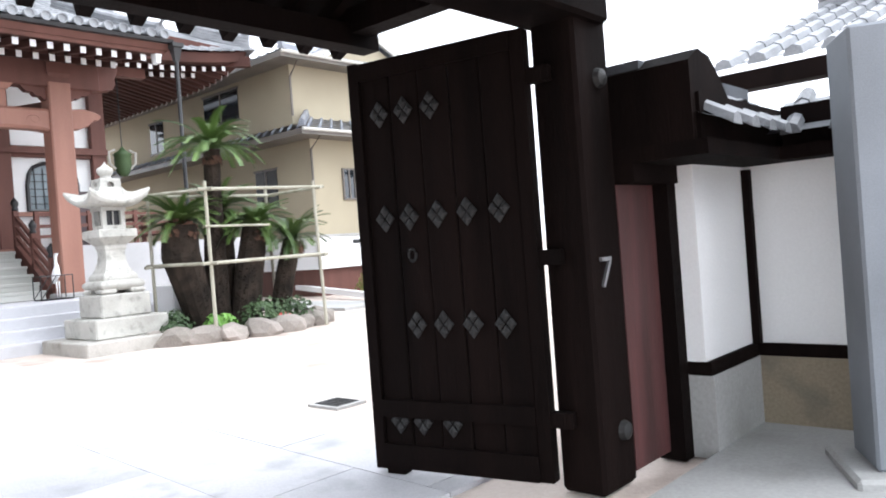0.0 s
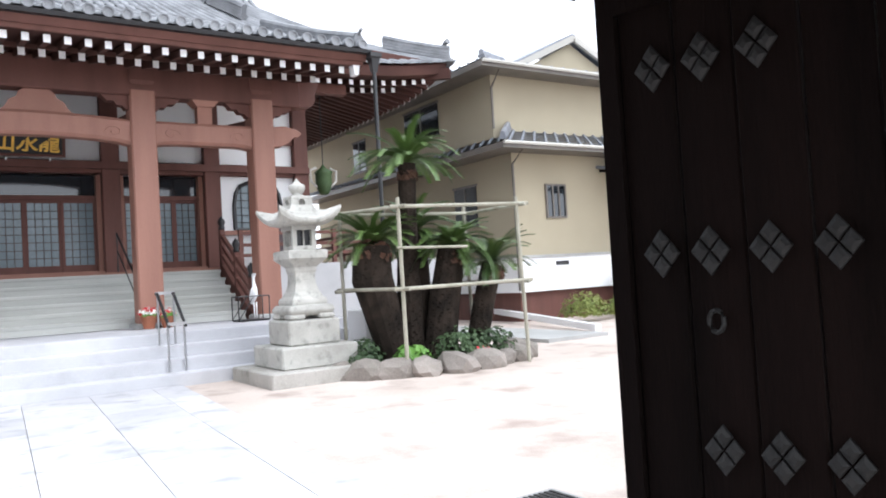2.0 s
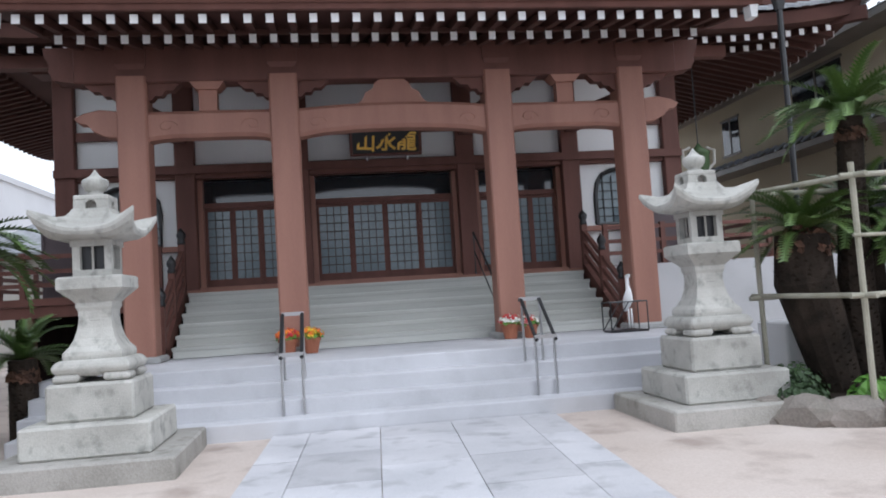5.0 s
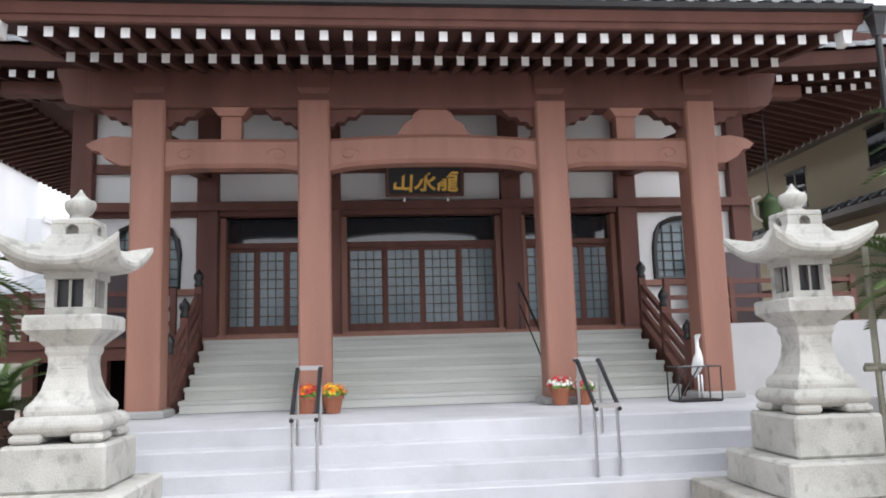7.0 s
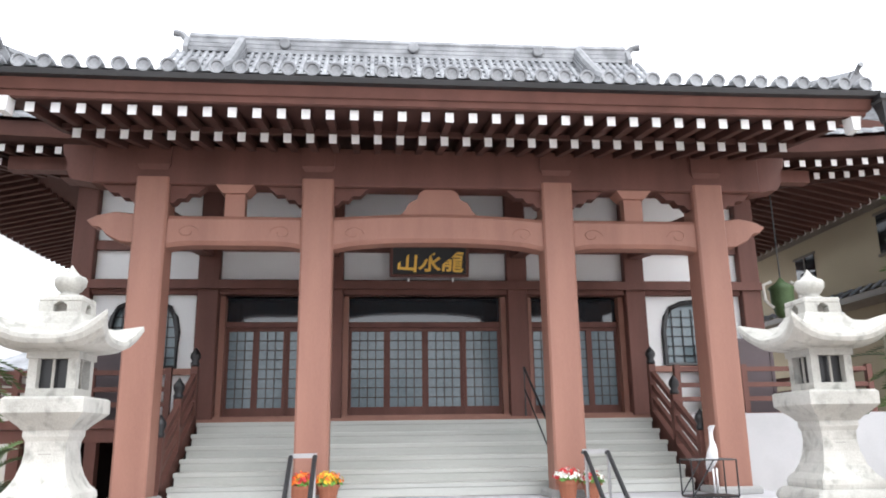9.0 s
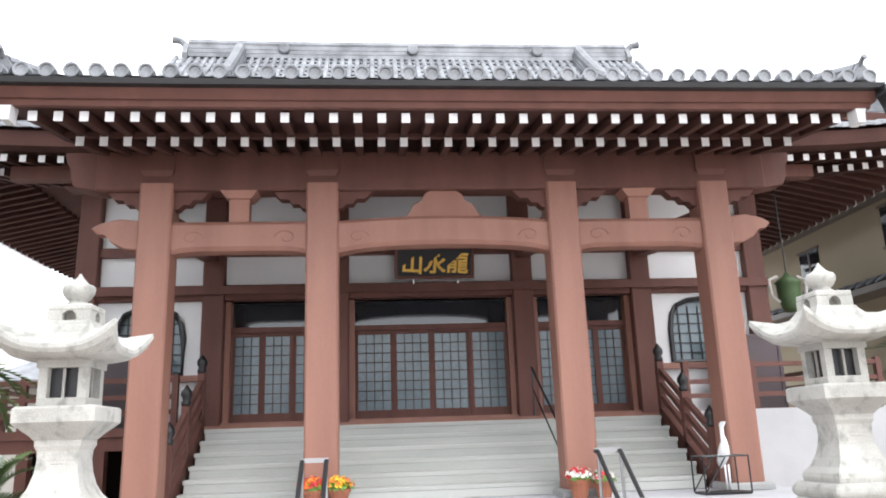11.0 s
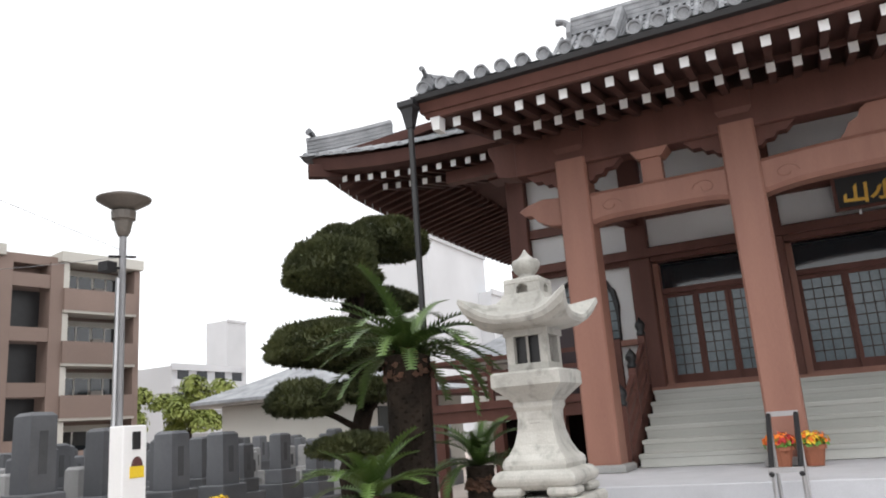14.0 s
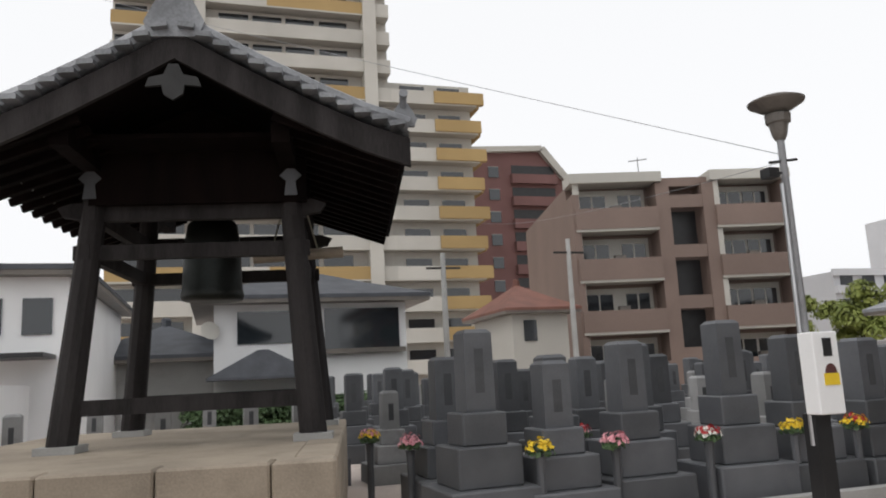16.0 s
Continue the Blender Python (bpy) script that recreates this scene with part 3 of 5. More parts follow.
for s in (-1, 1):
    part("white_corner_plate", extrude(bmesh.new(), [(s * 5.6, 5.7), (s * 5.58, 5.95), (s * 5.66, 6.07), (s * 5.8, 6.07), (s * 5.72, 5.85), (s * 5.7, 5.7)], 1.9, 2.1), M_WHITEEND, eave, "white painted corner rafter end")
    part("verge_board", bar(bmesh.new(), (2.1, s * 5.78, 6.08), (-2.2, s * 5.78, 7.2), .1, .3), M_REDDARK, eave)
    part("hopper", loft(bmesh.new(), [square(.05, 5.72, None, 2.3, s * 5.95), square(.07, 5.86, None, 2.3, s * 5.95), square(.1, 6.0, None, 2.3, s * 5.95), square(.13, 6.03, None, 2.3, s * 5.95), square(.13, 6.11, None, 2.3, s * 5.95)]), M_BLACK, eave, "black metal rainwater hopper")
    pipe = tagged(part("downpipe", tube(bmesh.new(), [(2.3, s * 5.95, 5.74), (2.3, s * 5.95, 0.0)], .045, 8), M_BLACK), "slim dark rainwater downpipe", "downpipe", "porch downpipes")

roof = thing("hall_roof", "silver-grey tiled hall roof with stacked ridge and ogre tiles", "roof", kind="structure")


def porch_slope(u, v):
    y = 5.85 * (2 * u - 1)
    return Vector((2.3 - 5.5 * v, y, 6.17 + 2.05 * v ** 1.08 + curl(y, 5.4) * (1 - v) ** 2))


part("porch_tiles", tile_slope(bmesh.new(), porch_slope, 39, 14, .085), M_TILE, roof)
disc = part("eave_tile", loft(bmesh.new(), [[(x, r * math.cos(t), r * math.sin(t)) for t in [k * math.pi / 6 for k in range(12)]] for x, r in ((-.14, .098), (0, .1), (.0, .075), (-.018, .065))]), M_TILE, roof, "round eave end tile")
for i in range(39):
    y = 5.85 * (2 * (i + .5) / 39 - 1)
    m = Matrix.Translation((2.35, y, 6.255 + curl(y, 5.4)))
    if i:
        piece("eave_tile", disc, roof, m)
    else:
        disc.matrix_basis = m
for s in (-1, 1):
    part("hip_ridge", ridge_bar(bmesh.new(), [porch_slope(.5 + s * .49, v) + Vector((0, 0, .04)) for v in (.04, .3, .6, 1)], .24, .22), M_TILE, roof)
    ogre_tile("ogre_tile", roof, Matrix.Translation((2.15, s * 5.72, 6.32)), 0.42)


def main_slope(u, v):
    half = 10.6 - 4.3 * min(1, v / .6)
    w = 2 * u - 1
    return Vector((-1.3 - 6.0 * v, half * w, 6.98 + 4.6 * (.72 * v + .28 * v * v) + .45 * abs(w) ** 5 * (1 - min(1, v / .6)) ** 2))


def back_slope(u, v):
    p = main_slope(u, v)
    return Vector((-14.8 - p.x, -p.y, p.z))


def side_slope(s):
    def f(u, v):
        q = v * .6
        p = main_slope(1, q)
        x0, x1 = p.x, -14.8 - p.x
        w = 2 * u - 1
        up = .45 * abs(w) ** 5 * (1 - v) ** 2
        return Vector((x0 + (x1 - x0) * (u if s < 0 else 1 - u), s * p.y, p.z - .45 * (1 - v) ** 2 + up))
    return f


part("front_tiles", tile_slope(bmesh.new(), main_slope, 64, 22, .075), M_TILE, roof)
part("back_tiles", tile_slope(bmesh.new(), back_slope, 20, 6, .075), M_TILE, roof)
for s in (-1, 1):
    part("side_tiles", tile_slope(bmesh.new(), side_slope(s), 38, 10, .075), M_TILE, roof)
    part("gable_wall", extrude(bmesh.new(), [(-2.4, 0), (2.4, 0), (0, 2.2)], -.05, .05), M_WHITE, roof).matrix_basis = Matrix.Translation((-7.4, s * 5.9, 9.2)) @ pose(0, 0, 0, 0, 0, 90)
    part("hip_ridge", ridge_bar(bmesh.new(), [main_slope(.5 + s * .5, v) for v in (.02, .08, .15, .22)], .3, .3), M_TILE, roof)
    part("gable_ridge", ridge_bar(bmesh.new(), [main_slope(.5 + s * .36, v) + Vector((0, 0, .05)) for v in (.42, .55, .7, .85, .98)], .36, .34), M_TILE, roof)
    ogre_tile("ogre_tile", roof, Matrix.Translation((-1.6, s * 10.35, 7.45)), .8)
    ogre_tile("ogre_tile", roof, Matrix.Translation((-7.4, s * 5.95, 11.45)) @ pose(0, 0, 0, 0, 0, s * 90), 1.1)
part("main_ridge", ridge_bar(bmesh.new(), [(-7.4, -5.9, 11.57), (-7.4, -3, 11.53), (-7.4, 3, 11.53), (-7.4, 5.9, 11.57)], .42, .46), M_TILE, roof)
for y in (-3.4, 0, 3.4):
    part("ridge_crest", loft(bmesh.new(), [[(x, y + r * math.cos(t), 11.82 + r * math.sin(t)) for t in [k * math.pi / 6 for k in range(12)]] for x, r in ((-7.24, .15), (-7.14, .15), (-7.12, .12))]), M_TILE, roof, "round crest tile")

# main eave: rafters at the front corners and along the sides
meave = thing("hall_eave", "dark eave of the hall roof with white-ended rafters", "eave", kind="structure")
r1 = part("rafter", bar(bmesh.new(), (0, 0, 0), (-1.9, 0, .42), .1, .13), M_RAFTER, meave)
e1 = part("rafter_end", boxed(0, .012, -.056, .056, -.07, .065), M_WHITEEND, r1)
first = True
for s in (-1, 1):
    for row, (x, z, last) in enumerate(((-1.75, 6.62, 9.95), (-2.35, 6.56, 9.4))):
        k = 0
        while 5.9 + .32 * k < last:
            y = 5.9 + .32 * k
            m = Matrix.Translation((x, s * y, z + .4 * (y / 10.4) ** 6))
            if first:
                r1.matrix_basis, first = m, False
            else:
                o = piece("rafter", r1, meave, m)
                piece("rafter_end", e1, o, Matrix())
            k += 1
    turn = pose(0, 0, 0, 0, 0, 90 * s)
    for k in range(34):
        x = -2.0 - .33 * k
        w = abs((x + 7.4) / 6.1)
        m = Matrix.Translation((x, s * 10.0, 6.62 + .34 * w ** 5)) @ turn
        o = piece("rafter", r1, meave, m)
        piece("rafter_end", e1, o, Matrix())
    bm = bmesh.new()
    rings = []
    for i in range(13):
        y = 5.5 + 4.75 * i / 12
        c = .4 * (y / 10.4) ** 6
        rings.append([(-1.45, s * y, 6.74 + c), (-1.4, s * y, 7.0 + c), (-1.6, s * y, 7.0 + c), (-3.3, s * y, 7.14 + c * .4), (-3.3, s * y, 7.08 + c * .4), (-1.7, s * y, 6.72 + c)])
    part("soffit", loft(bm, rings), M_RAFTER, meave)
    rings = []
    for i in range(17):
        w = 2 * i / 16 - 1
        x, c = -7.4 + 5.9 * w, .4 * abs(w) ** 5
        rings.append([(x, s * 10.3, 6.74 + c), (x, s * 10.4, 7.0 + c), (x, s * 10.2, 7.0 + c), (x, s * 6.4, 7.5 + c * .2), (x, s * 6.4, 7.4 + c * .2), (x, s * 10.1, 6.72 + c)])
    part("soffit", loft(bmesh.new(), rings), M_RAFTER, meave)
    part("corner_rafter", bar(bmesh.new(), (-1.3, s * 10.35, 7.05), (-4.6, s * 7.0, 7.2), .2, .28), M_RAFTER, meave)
part("wall_plate", boxed(WX - .2, WX + .3, -6.9, 6.9, 6.5, 6.9), M_REDDARK, meave)
part("outer_plate", boxed(-2.5, -2.25, -7.6, 7.6, 6.45, 6.7), M_REDDARK, meave)


# ---- stone lanterns ----
def stone_lantern(at, name="stone_lantern"):
    L = thing(name, "tall square pale stone lantern with upturned roof on a stepped base", "stone lantern", "pair of stone lanterns", at=at)
    part("ground_slab", boxed(-.95, .95, -.95, .95, -.05, .21), M_KERB, L, "grey mossy base slab", bevel=.02)
    part("plinth", boxed(-.68, .68, -.68, .68, .21, .54), M_STONE, L, bevel=.025)
    part("block", boxed(-.5, .5, -.5, .5, .54, .93), M_STONE, L, bevel=.03)
    for sx in (-1, 1):
        for sy in (-1, 1):
            part("foot", loft(bmesh.new(), [square(.13, .93, None, sx * .3, sy * .3), square(.17, .98, None, sx * .3, sy * .3), square(.13, 1.03, None, sx * .28, sy * .28)]), M_STONE, L, bevel=.02)
    part("foot_plate", loft(bmesh.new(), [square(.38, .99), square(.46, 1.05), square(.46, 1.11), square(.4, 1.16)]), M_STONE, L, bevel=.02)
    part("shaft", loft(bmesh.new(), [square(.39, 1.16), square(.4, 1.2), square(.39, 1.24), square(.33, 1.29), square(.275, 1.37), square(.235, 1.48), square(.22, 1.58), square(.225, 1.66), square(.25, 1.7), square(.25, 1.75)]), M_STONE, L)
    for k in range(4):
        part("carved_mark", boxed(.232 - .008 * k, .24 - .008 * k, -.07, .07, 1.38 + .08 * k, 1.4 + .08 * k), M_KERB, L)
    part("middle_platform", loft(bmesh.new(), [square(.25, 1.75), square(.28, 1.78), square(.4, 1.87), square(.425, 1.89), square(.425, 2.0), square(.4, 2.02)]), M_STONE, L)
    fb = part("fire_box", boxed(-.24, .24, -.24, .24, 2.02, 2.09), M_STONE, L)
    for sx in (-1, 1):
        for sy in (-1, 1):
            part("fire_box_post", boxed(min(sx * .15, sx * .24), max(sx * .15, sx * .24), min(sy * .15, sy * .24), max(sy * .15, sy * .24), 2.09, 2.34), M_STONE, fb)
        part("lattice", boxed(sx * .2 - .01, sx * .2 + .01, -.012, .012, 2.09, 2.34), M_KERB, fb)
        part("lattice", boxed(-.012, .012, sx * .2 - .01, sx * .2 + .01, 2.09, 2.34), M_KERB, fb)
    # solid black block replaces the shade of the hollow fire box
    part("fire_box_core", boxed(-.15, .15, -.15, .15, 2.09, 2.34), M_BLACK, fb, "black block for the shade inside the fire box")
    part("fire_box_top", boxed(-.26, .26, -.26, .26, 2.34, 2.4), M_STONE, fb)
    # roof: a hollow-sided slope whose corners run out into curled horns
    rings = []
    K = 12
    for h, z, up, m in ((.3, 2.40, 0, 0), (.5, 2.415, .03, .0), (.62, 2.44, .13, .05), (.645, 2.475, .19, .085), (.64, 2.51, .2, .08), (.54, 2.535, .14, .03), (.43, 2.57, .075, .01), (.34, 2.63, .03, 0), (.285, 2.7, .01, 0), (.265, 2.74, 0, 0)):
        ring = []
        for side in range(4):
            a = side * math.pi / 2
            for k in range(K):
                t = 2 * k / K - 1
                x, y = h + m * abs(t) ** 4, t * (h + m * abs(t) ** 4)
                ring.append((x * math.cos(a) - y * math.sin(a), x * math.sin(a) + y * math.cos(a), z + up * abs(t) ** 3.2))
        rings.append(ring)
    part("cap", loft(bmesh.new(), rings), M_STONE, L, "upturned stone roof cap with curled corners")
    neck = part("neck_box", boxed(-.25, .25, -.25, .25, 2.83, 2.885), M_STONE, L, bevel=.012)
    for sx in (-1, 1):
        for sy in (-1, 1):
            part("neck_foot", loft(bmesh.new(), [square(.085, 2.735, None, sx * .165, sy * .165), square(.085, 2.8, None, sx * .165, sy * .165), square(.115, 2.832, None, sx * .135, sy * .135)]), M_STONE, neck)
    part("neck_core", boxed(-.12, .12, -.12, .12, 2.735, 2.83), M_KERB, neck)
    part("finial", loft(bmesh.new(), [circle(r, z, 14) for r, z in ((.13, 2.885), (.14, 2.9), (.09, 2.93), (.13, 2.955), (.165, 3.0), (.172, 3.05), (.15, 3.075), (.12, 3.08), (.085, 3.1), (.05, 3.13), (.02, 3.165), (.005, 3.185))]), M_STONE, L, "lotus and bud stone finial", smooth=True)
    for o in L.children:
        k = {"ground_slab": .95, "plinth": .92, "block": .86, "foot": .83, "foot_plate": .83, "shaft": .74, "carved_mark": .74, "middle_platform": .77, "fire_box": .82, "finial": .8}.get(o.name.split(".")[0], .71)
        o.scale = (k, k, 1)
    return L


stone_lantern((4.45, -3.67, 0))
stone_lantern((4.45, 3.22, 0))


# ---- paving from the gate to the steps, narrowing to the gate ----
paving = thing("paving", "path of large grey granite slabs over the sand", "paving", kind="structure")


def lane(u, x):
    a = (14.6 - x) / 11.1
    lo, hi = -2.46 + 0.46 * a, 0.71 + 0.81 * a
    return lo + (hi - lo) * u


for c, (u0, u1) in enumerate(((0, .13), (.13, .37), (.37, .62), (.62, .87), (.87, 1))):
    x = 3.52 - (0.0, 0.0, 0.7, 0.3, 0.0)[c]
    while x < 14.5:
        xe = min(14.6, x + (1.5, 1.25, 1.4, 1.3, 1.5)[c] * random.uniform(.85, 1.15))
        xs = max(3.52, x)
        g = .004
        top = 0.018 + random.uniform(0, .004)
        low4 = [(xs + g, lane(u0, xs) + g), (xe - g, lane(u0, xe) + g), (xe - g, lane(u1, xe) - g), (xs + g, lane(u1, xs) - g)]
        part("paving_slab", loft(bmesh.new(), [[(a, b, -.05) for a, b in low4], [(a, b, top) for a, b in low4]]), M_PAVE, paving)
        x = xe
drain = thing("drain_cover", "small rusty grey drain cover set in the sand", "drain cover", at=(12.05, 1.66, 0))
part("frame", boxed(-.2, .2, -.17, .17, -.05, .012), M_CONC, drain)
for k in range(6):
    part("slot", boxed(-.15, .15, -.125 + k * .045, -.1 + k * .045, .012, .02), M_IRON, drain)


# ---- handrails, pots, crane ----
def handrail(y):
    h = thing("handrail", "low steel handrail with black grips on the stone steps", "handrail", "step handrails", at=(0, y, 0))
    for s in (-.13, .13):
        part("post", tube(bmesh.new(), [(3.2, s, .2), (3.2, s, .98)], .018), M_STEEL, h)
        part("post", tube(bmesh.new(), [(2.6, s, .6), (2.6, s, 1.45)], .018), M_STEEL, h)
        part("grip", tube(bmesh.new(), [(3.3, s, .93), (3.2, s, 1.0), (2.6, s, 1.46), (2.5, s, 1.46)], .026), M_BLACK, h, "black grip")
    part("crossbar", bar(bmesh.new(), (3.28, -.15, .97), (3.28, .15, .97), .04, .05), M_STEEL, h)
    part("crossbar", bar(bmesh.new(), (2.55, -.15, 1.47), (2.55, .15, 1.47), .04, .05), M_STEEL, h)


handrail(-1.75)
handrail(1.55)
ir = thing("iron_handrail", "thin black iron handrail on the wooden stairs", "handrail")
tube(bm := bmesh.new(), [(-.4, 1.72, .85), (-.4, 1.72, 1.75), (-2.3, 1.72, 2.85), (-2.3, 1.72, 2.0)], .02)
part("bar", bm, M_BLACK, ir)
part("bar", tube(bmesh.new(), [(-.42, 1.72, 1.35), (-2.28, 1.72, 2.45)], .014), M_BLACK, ir)


def clump(bm, c, r, n, size, flat=0.7, up=0.6):
    """Many small leaves or petals in a rounded heap."""
    for _ in range(n):
        d = Vector((random.gauss(0, 1), random.gauss(0, 1), abs(random.gauss(0, 1)) * up + .05)).normalized()
        p = Vector(c) + Vector((d.x * r, d.y * r, d.z * r * flat)) * random.uniform(.55, 1)
        a = d.cross(Vector((random.random(), random.random(), random.random()))).normalized() * size * random.uniform(.6, 1.2)
        b = d.cross(a).normalized() * size * random.uniform(.5, .9)
        w = d * size * .5
        bm.faces.new([bm.verts.new(q) for q in (p - a, p - b + w, p + a + w * .6, p + b + w)])
    return bm


def flower_pot(x, y, colours, z=0.8, s=1.0):
    f = thing("flower_pot", "terracotta pot of bright flowers at a porch pillar", "flower pot", "porch flowers", at=(x, y, z))
    part("pot", loft(bmesh.new(), [circle(r * s, h * s, 14) for r, h in ((.1, 0), (.14, .2), (.16, .2), (.16, .25), (.13, .25), (.12, .2))]), M_TERRA, f)
    part("foliage", clump(bmesh.new(), (0, 0, .24 * s), .19 * s, 90, .035), M_LEAF, f)
    for m in colours:
        part("blossom", clump(bmesh.new(), (0, 0, .28 * s), .2 * s, 70, .035), m, f)


flower_pot(.55, -1.95, (M_ORANGE, M_REDPETAL))
flower_pot(.5, -1.58, (M_YELLOW, M_ORANGE))
flower_pot(.5, 1.72, (M_REDPETAL, M_WHITEPETAL))
flower_pot(.55, 2.05, (M_WHITEPETAL, M_REDPETAL), s=.9)
# crane figure
bm = bmesh.new()
tube(bm, [(0, 0, .02), (0, 0, .35)], .014, 6)
tube(bm, [(0, .05, .02), (0, .05, .35)], .014, 6)
loft(bm, [circle(r, z, 10, dx) for r, z, dx in ((.02, .3, -.14), (.06, .38, -.08), (.085, .48, 0), (.07, .58, .03), (.045, .66, .06), (.03, .74, .03), (.028, .84, .03), (.045, .9, .06), (.03, .93, .1), (.006, .92, .2))])
crane = tagged(part("crane_statue", bm, M_WHITEEND, smooth=True), "white metal crane statue on one stand at the stairs", "statue")
crane.matrix_basis = pose(.75, 3.72, .83, 0, 0, 0)
stand = thing("wire_stand", "low black wire stand with a flat base beside the pillar", "stand", at=(.75, 3.65, .8))
part("base_plate", boxed(-.2, .2, -.32, .32, 0, .03), M_BLACK, stand)
for x in (-.2, .2):
    for y in (-.32, .32):
        part("upright", tube(bmesh.new(), [(x, y, .02), (x, y, .5)], .012, 6), M_BLACK, stand)
    part("bar", tube(bmesh.new(), [(x, -.32, .5), (x, .32, .5)], .012, 6), M_BLACK, stand)
    part("brace", tube(bmesh.new(), [(x, -.32, .03), (x, .0, .5)], .01, 6), M_BLACK, stand)
for y in (-.32, .32):
    part("bar", tube(bmesh.new(), [(-.2, y, .5), (.2, y, .5)], .012, 6), M_BLACK, stand)
# green bronze lantern hung from the eave at the hall's corner
vase = thing("hanging_lantern", "green bronze lantern with pale curled arms hung from the eave", "lantern", at=(-2.9, 7.1, 3.85))
part("body", loft(bmesh.new(), [circle(r, z) for r, z in ((.1, 0), (.16, .08), (.22, .3), (.22, .55), (.26, .6), (.08, .72), (.03, .8))]), M_SHRUB, vase, smooth=True)
part("chain", tube(bmesh.new(), [(0, 0, .78), (0, 0, 3.1)], .015, 6), M_BLACK, vase)
for s in (-1, 1):
    part("curled_arm", tube(bmesh.new(), [(0, s * .2, .2), (0, s * .36, .35), (0, s * .38, .65), (0, s * .2, .72)], .035), M_OFFWHITE, vase)


# ---- plants ----
def frond(bm, root, az, el, length, droop, n=20, w=.16):
    """A feather leaf: an arching midrib with pairs of narrow leaflets."""
    d = Vector((math.cos(az), math.sin(az), 0))
    side = Vector((-d.y, d.x, 0))
    last = None
    for i in range(n + 1):
        t = i / n
        e = el - droop * t
        p = Vector(root) if last is None else last + (d * math.cos(e) + Vector((0, 0, math.sin(e)))) * length / n
        if last is not None:
            bm.faces.new([bm.verts.new(q) for q in (last - side * .012, last + side * .012, p + side * .012, p - side * .012)])
            ll = w * (1.15 - t) ** .4 * min(1, t * 5 + .3)
            up = (-d * math.sin(e) + Vector((0, 0, math.cos(e))))
            fw = (d * math.cos(e) + Vector((0, 0, math.sin(e)))) * .45
            for s in (-1, 1):
                tip = p + (side * s * .85 + fw + up * .3) * ll
                bm.faces.new([bm.verts.new(q) for q in (last, p, tip)])
                mid = (last + p) / 2
                tip2 = mid + (side * s * .9 + fw * .8 + up * .15) * ll
                bm.faces.new([bm.verts.new(q) for q in (last, mid, tip2)])
        last = p


def crown(root, n, length, lift=(.1, 1.35), droop=(.9, 1.7)):
    bm = bmesh.new()
    for i in range(n):
        el = lift[0] + (lift[1] - lift[0]) * random.random() ** .8
        frond(bm, root, i * 2.4 + random.uniform(-.3, .3), el, length * random.uniform(.8, 1.1), random.uniform(*droop))
    return bm


def rough_trunk(pts, radii, n=12):
    """A knobbly trunk with leaf scars standing out."""
    bm = bmesh.new()
    tube(bm, pts, radii, n)
    for i in range(len(pts) - 1):
        a, b = Vector(pts[i]), Vector(pts[i + 1])
        for k in range(int((b - a).length / .05)):
            t = k * .05 / (b - a).length
            c, r = a.lerp(b, t), radii[i] * (1 - t) + radii[i + 1] * t
            for j in range(9):
                th = j * .698 + k * 1.1 + random.uniform(-.2, .2)
                d = Vector((math.cos(th), math.sin(th), .0))
                q = c + d * r * .95
                s = Vector((-d.y, d.x, 0)) * .035
                tip = q + d * .035 + Vector((0, 0, .045))
                v = [bm.verts.new(z) for z in (q - s, q + s, tip, q - Vector((0, 0, .03)))]
                bm.faces.new((v[0], v[1], v[2]))
                bm.faces.new((v[0], v[3], v[1]))
    return bm


def cycad(pts, radii, n, length, label, dry=True, m=None):
    c = thing("cycad", label, "cycad", "cycads")
    part("trunk", rough_trunk(pts, radii), M_BARK, c)
    top = Vector(pts[-1])
    if dry:
        part("fibre_collar", clump(bmesh.new(), top - Vector((0, 0, .28)), radii[-1] * 1.15, 260, .06, 1.3, 1.0), M_BARKORANGE, c, "dry orange-brown fibre collar")
    part("crown", crown(top, n, length), m or M_FROND, c)
    return c


cycad([(4.6, 5.1, 0), (4.6, 5.12, 1.5), (4.65, 5.15, 2.8), (4.7, 5.15, 3.45)], [.26, .2, .15, .15], 48, 1.1, "tall cycad with a high arching green crown")
cycad([(4.7, 4.75, 0), (4.7, 4.55, .8), (4.72, 4.35, 1.5), (4.75, 4.35, 2.05)], [.24, .3, .34, .3], 44, .95, "stout leaning cycad with a shaggy brown top")
cycad([(4.8, 5.5, 0), (4.85, 5.65, 1), (4.9, 5.85, 1.95)], [.3, .27, .24], 48, .95, "stout cycad among the clump")
cycad([(4.9, 6.2, 0), (5.0, 6.4, 1), (5.1, 6.55, 1.65)], [.2, .19, .18], 38, .9, "short leaning cycad at the edge of the clump")
cycad([(4.3, 5.4, 0), (4.3, 5.4, 1.2), (4.3, 5.45, 2.3)], [.3, .3, .22], 40, .95, "dark cycad at the back of the clump")
cycad([(3.6, -5.5, 0), (3.62, -5.5, 1.2), (3.6, -5.5, 2.4)], [.3, .24, .26], 46, 1.25, "tall cycad with long fronds beside the lantern")
cycad([(4.25, -5.65, 0), (4.25, -5.65, .9)], [.2, .22], 26, .9, "low cycad with an orange-brown trunk")
cycad([(2.5, -5.2, 0), (2.5, -5.2, 1.1)], [.17, .17], 24, .95, "slim cycad beside the veranda")

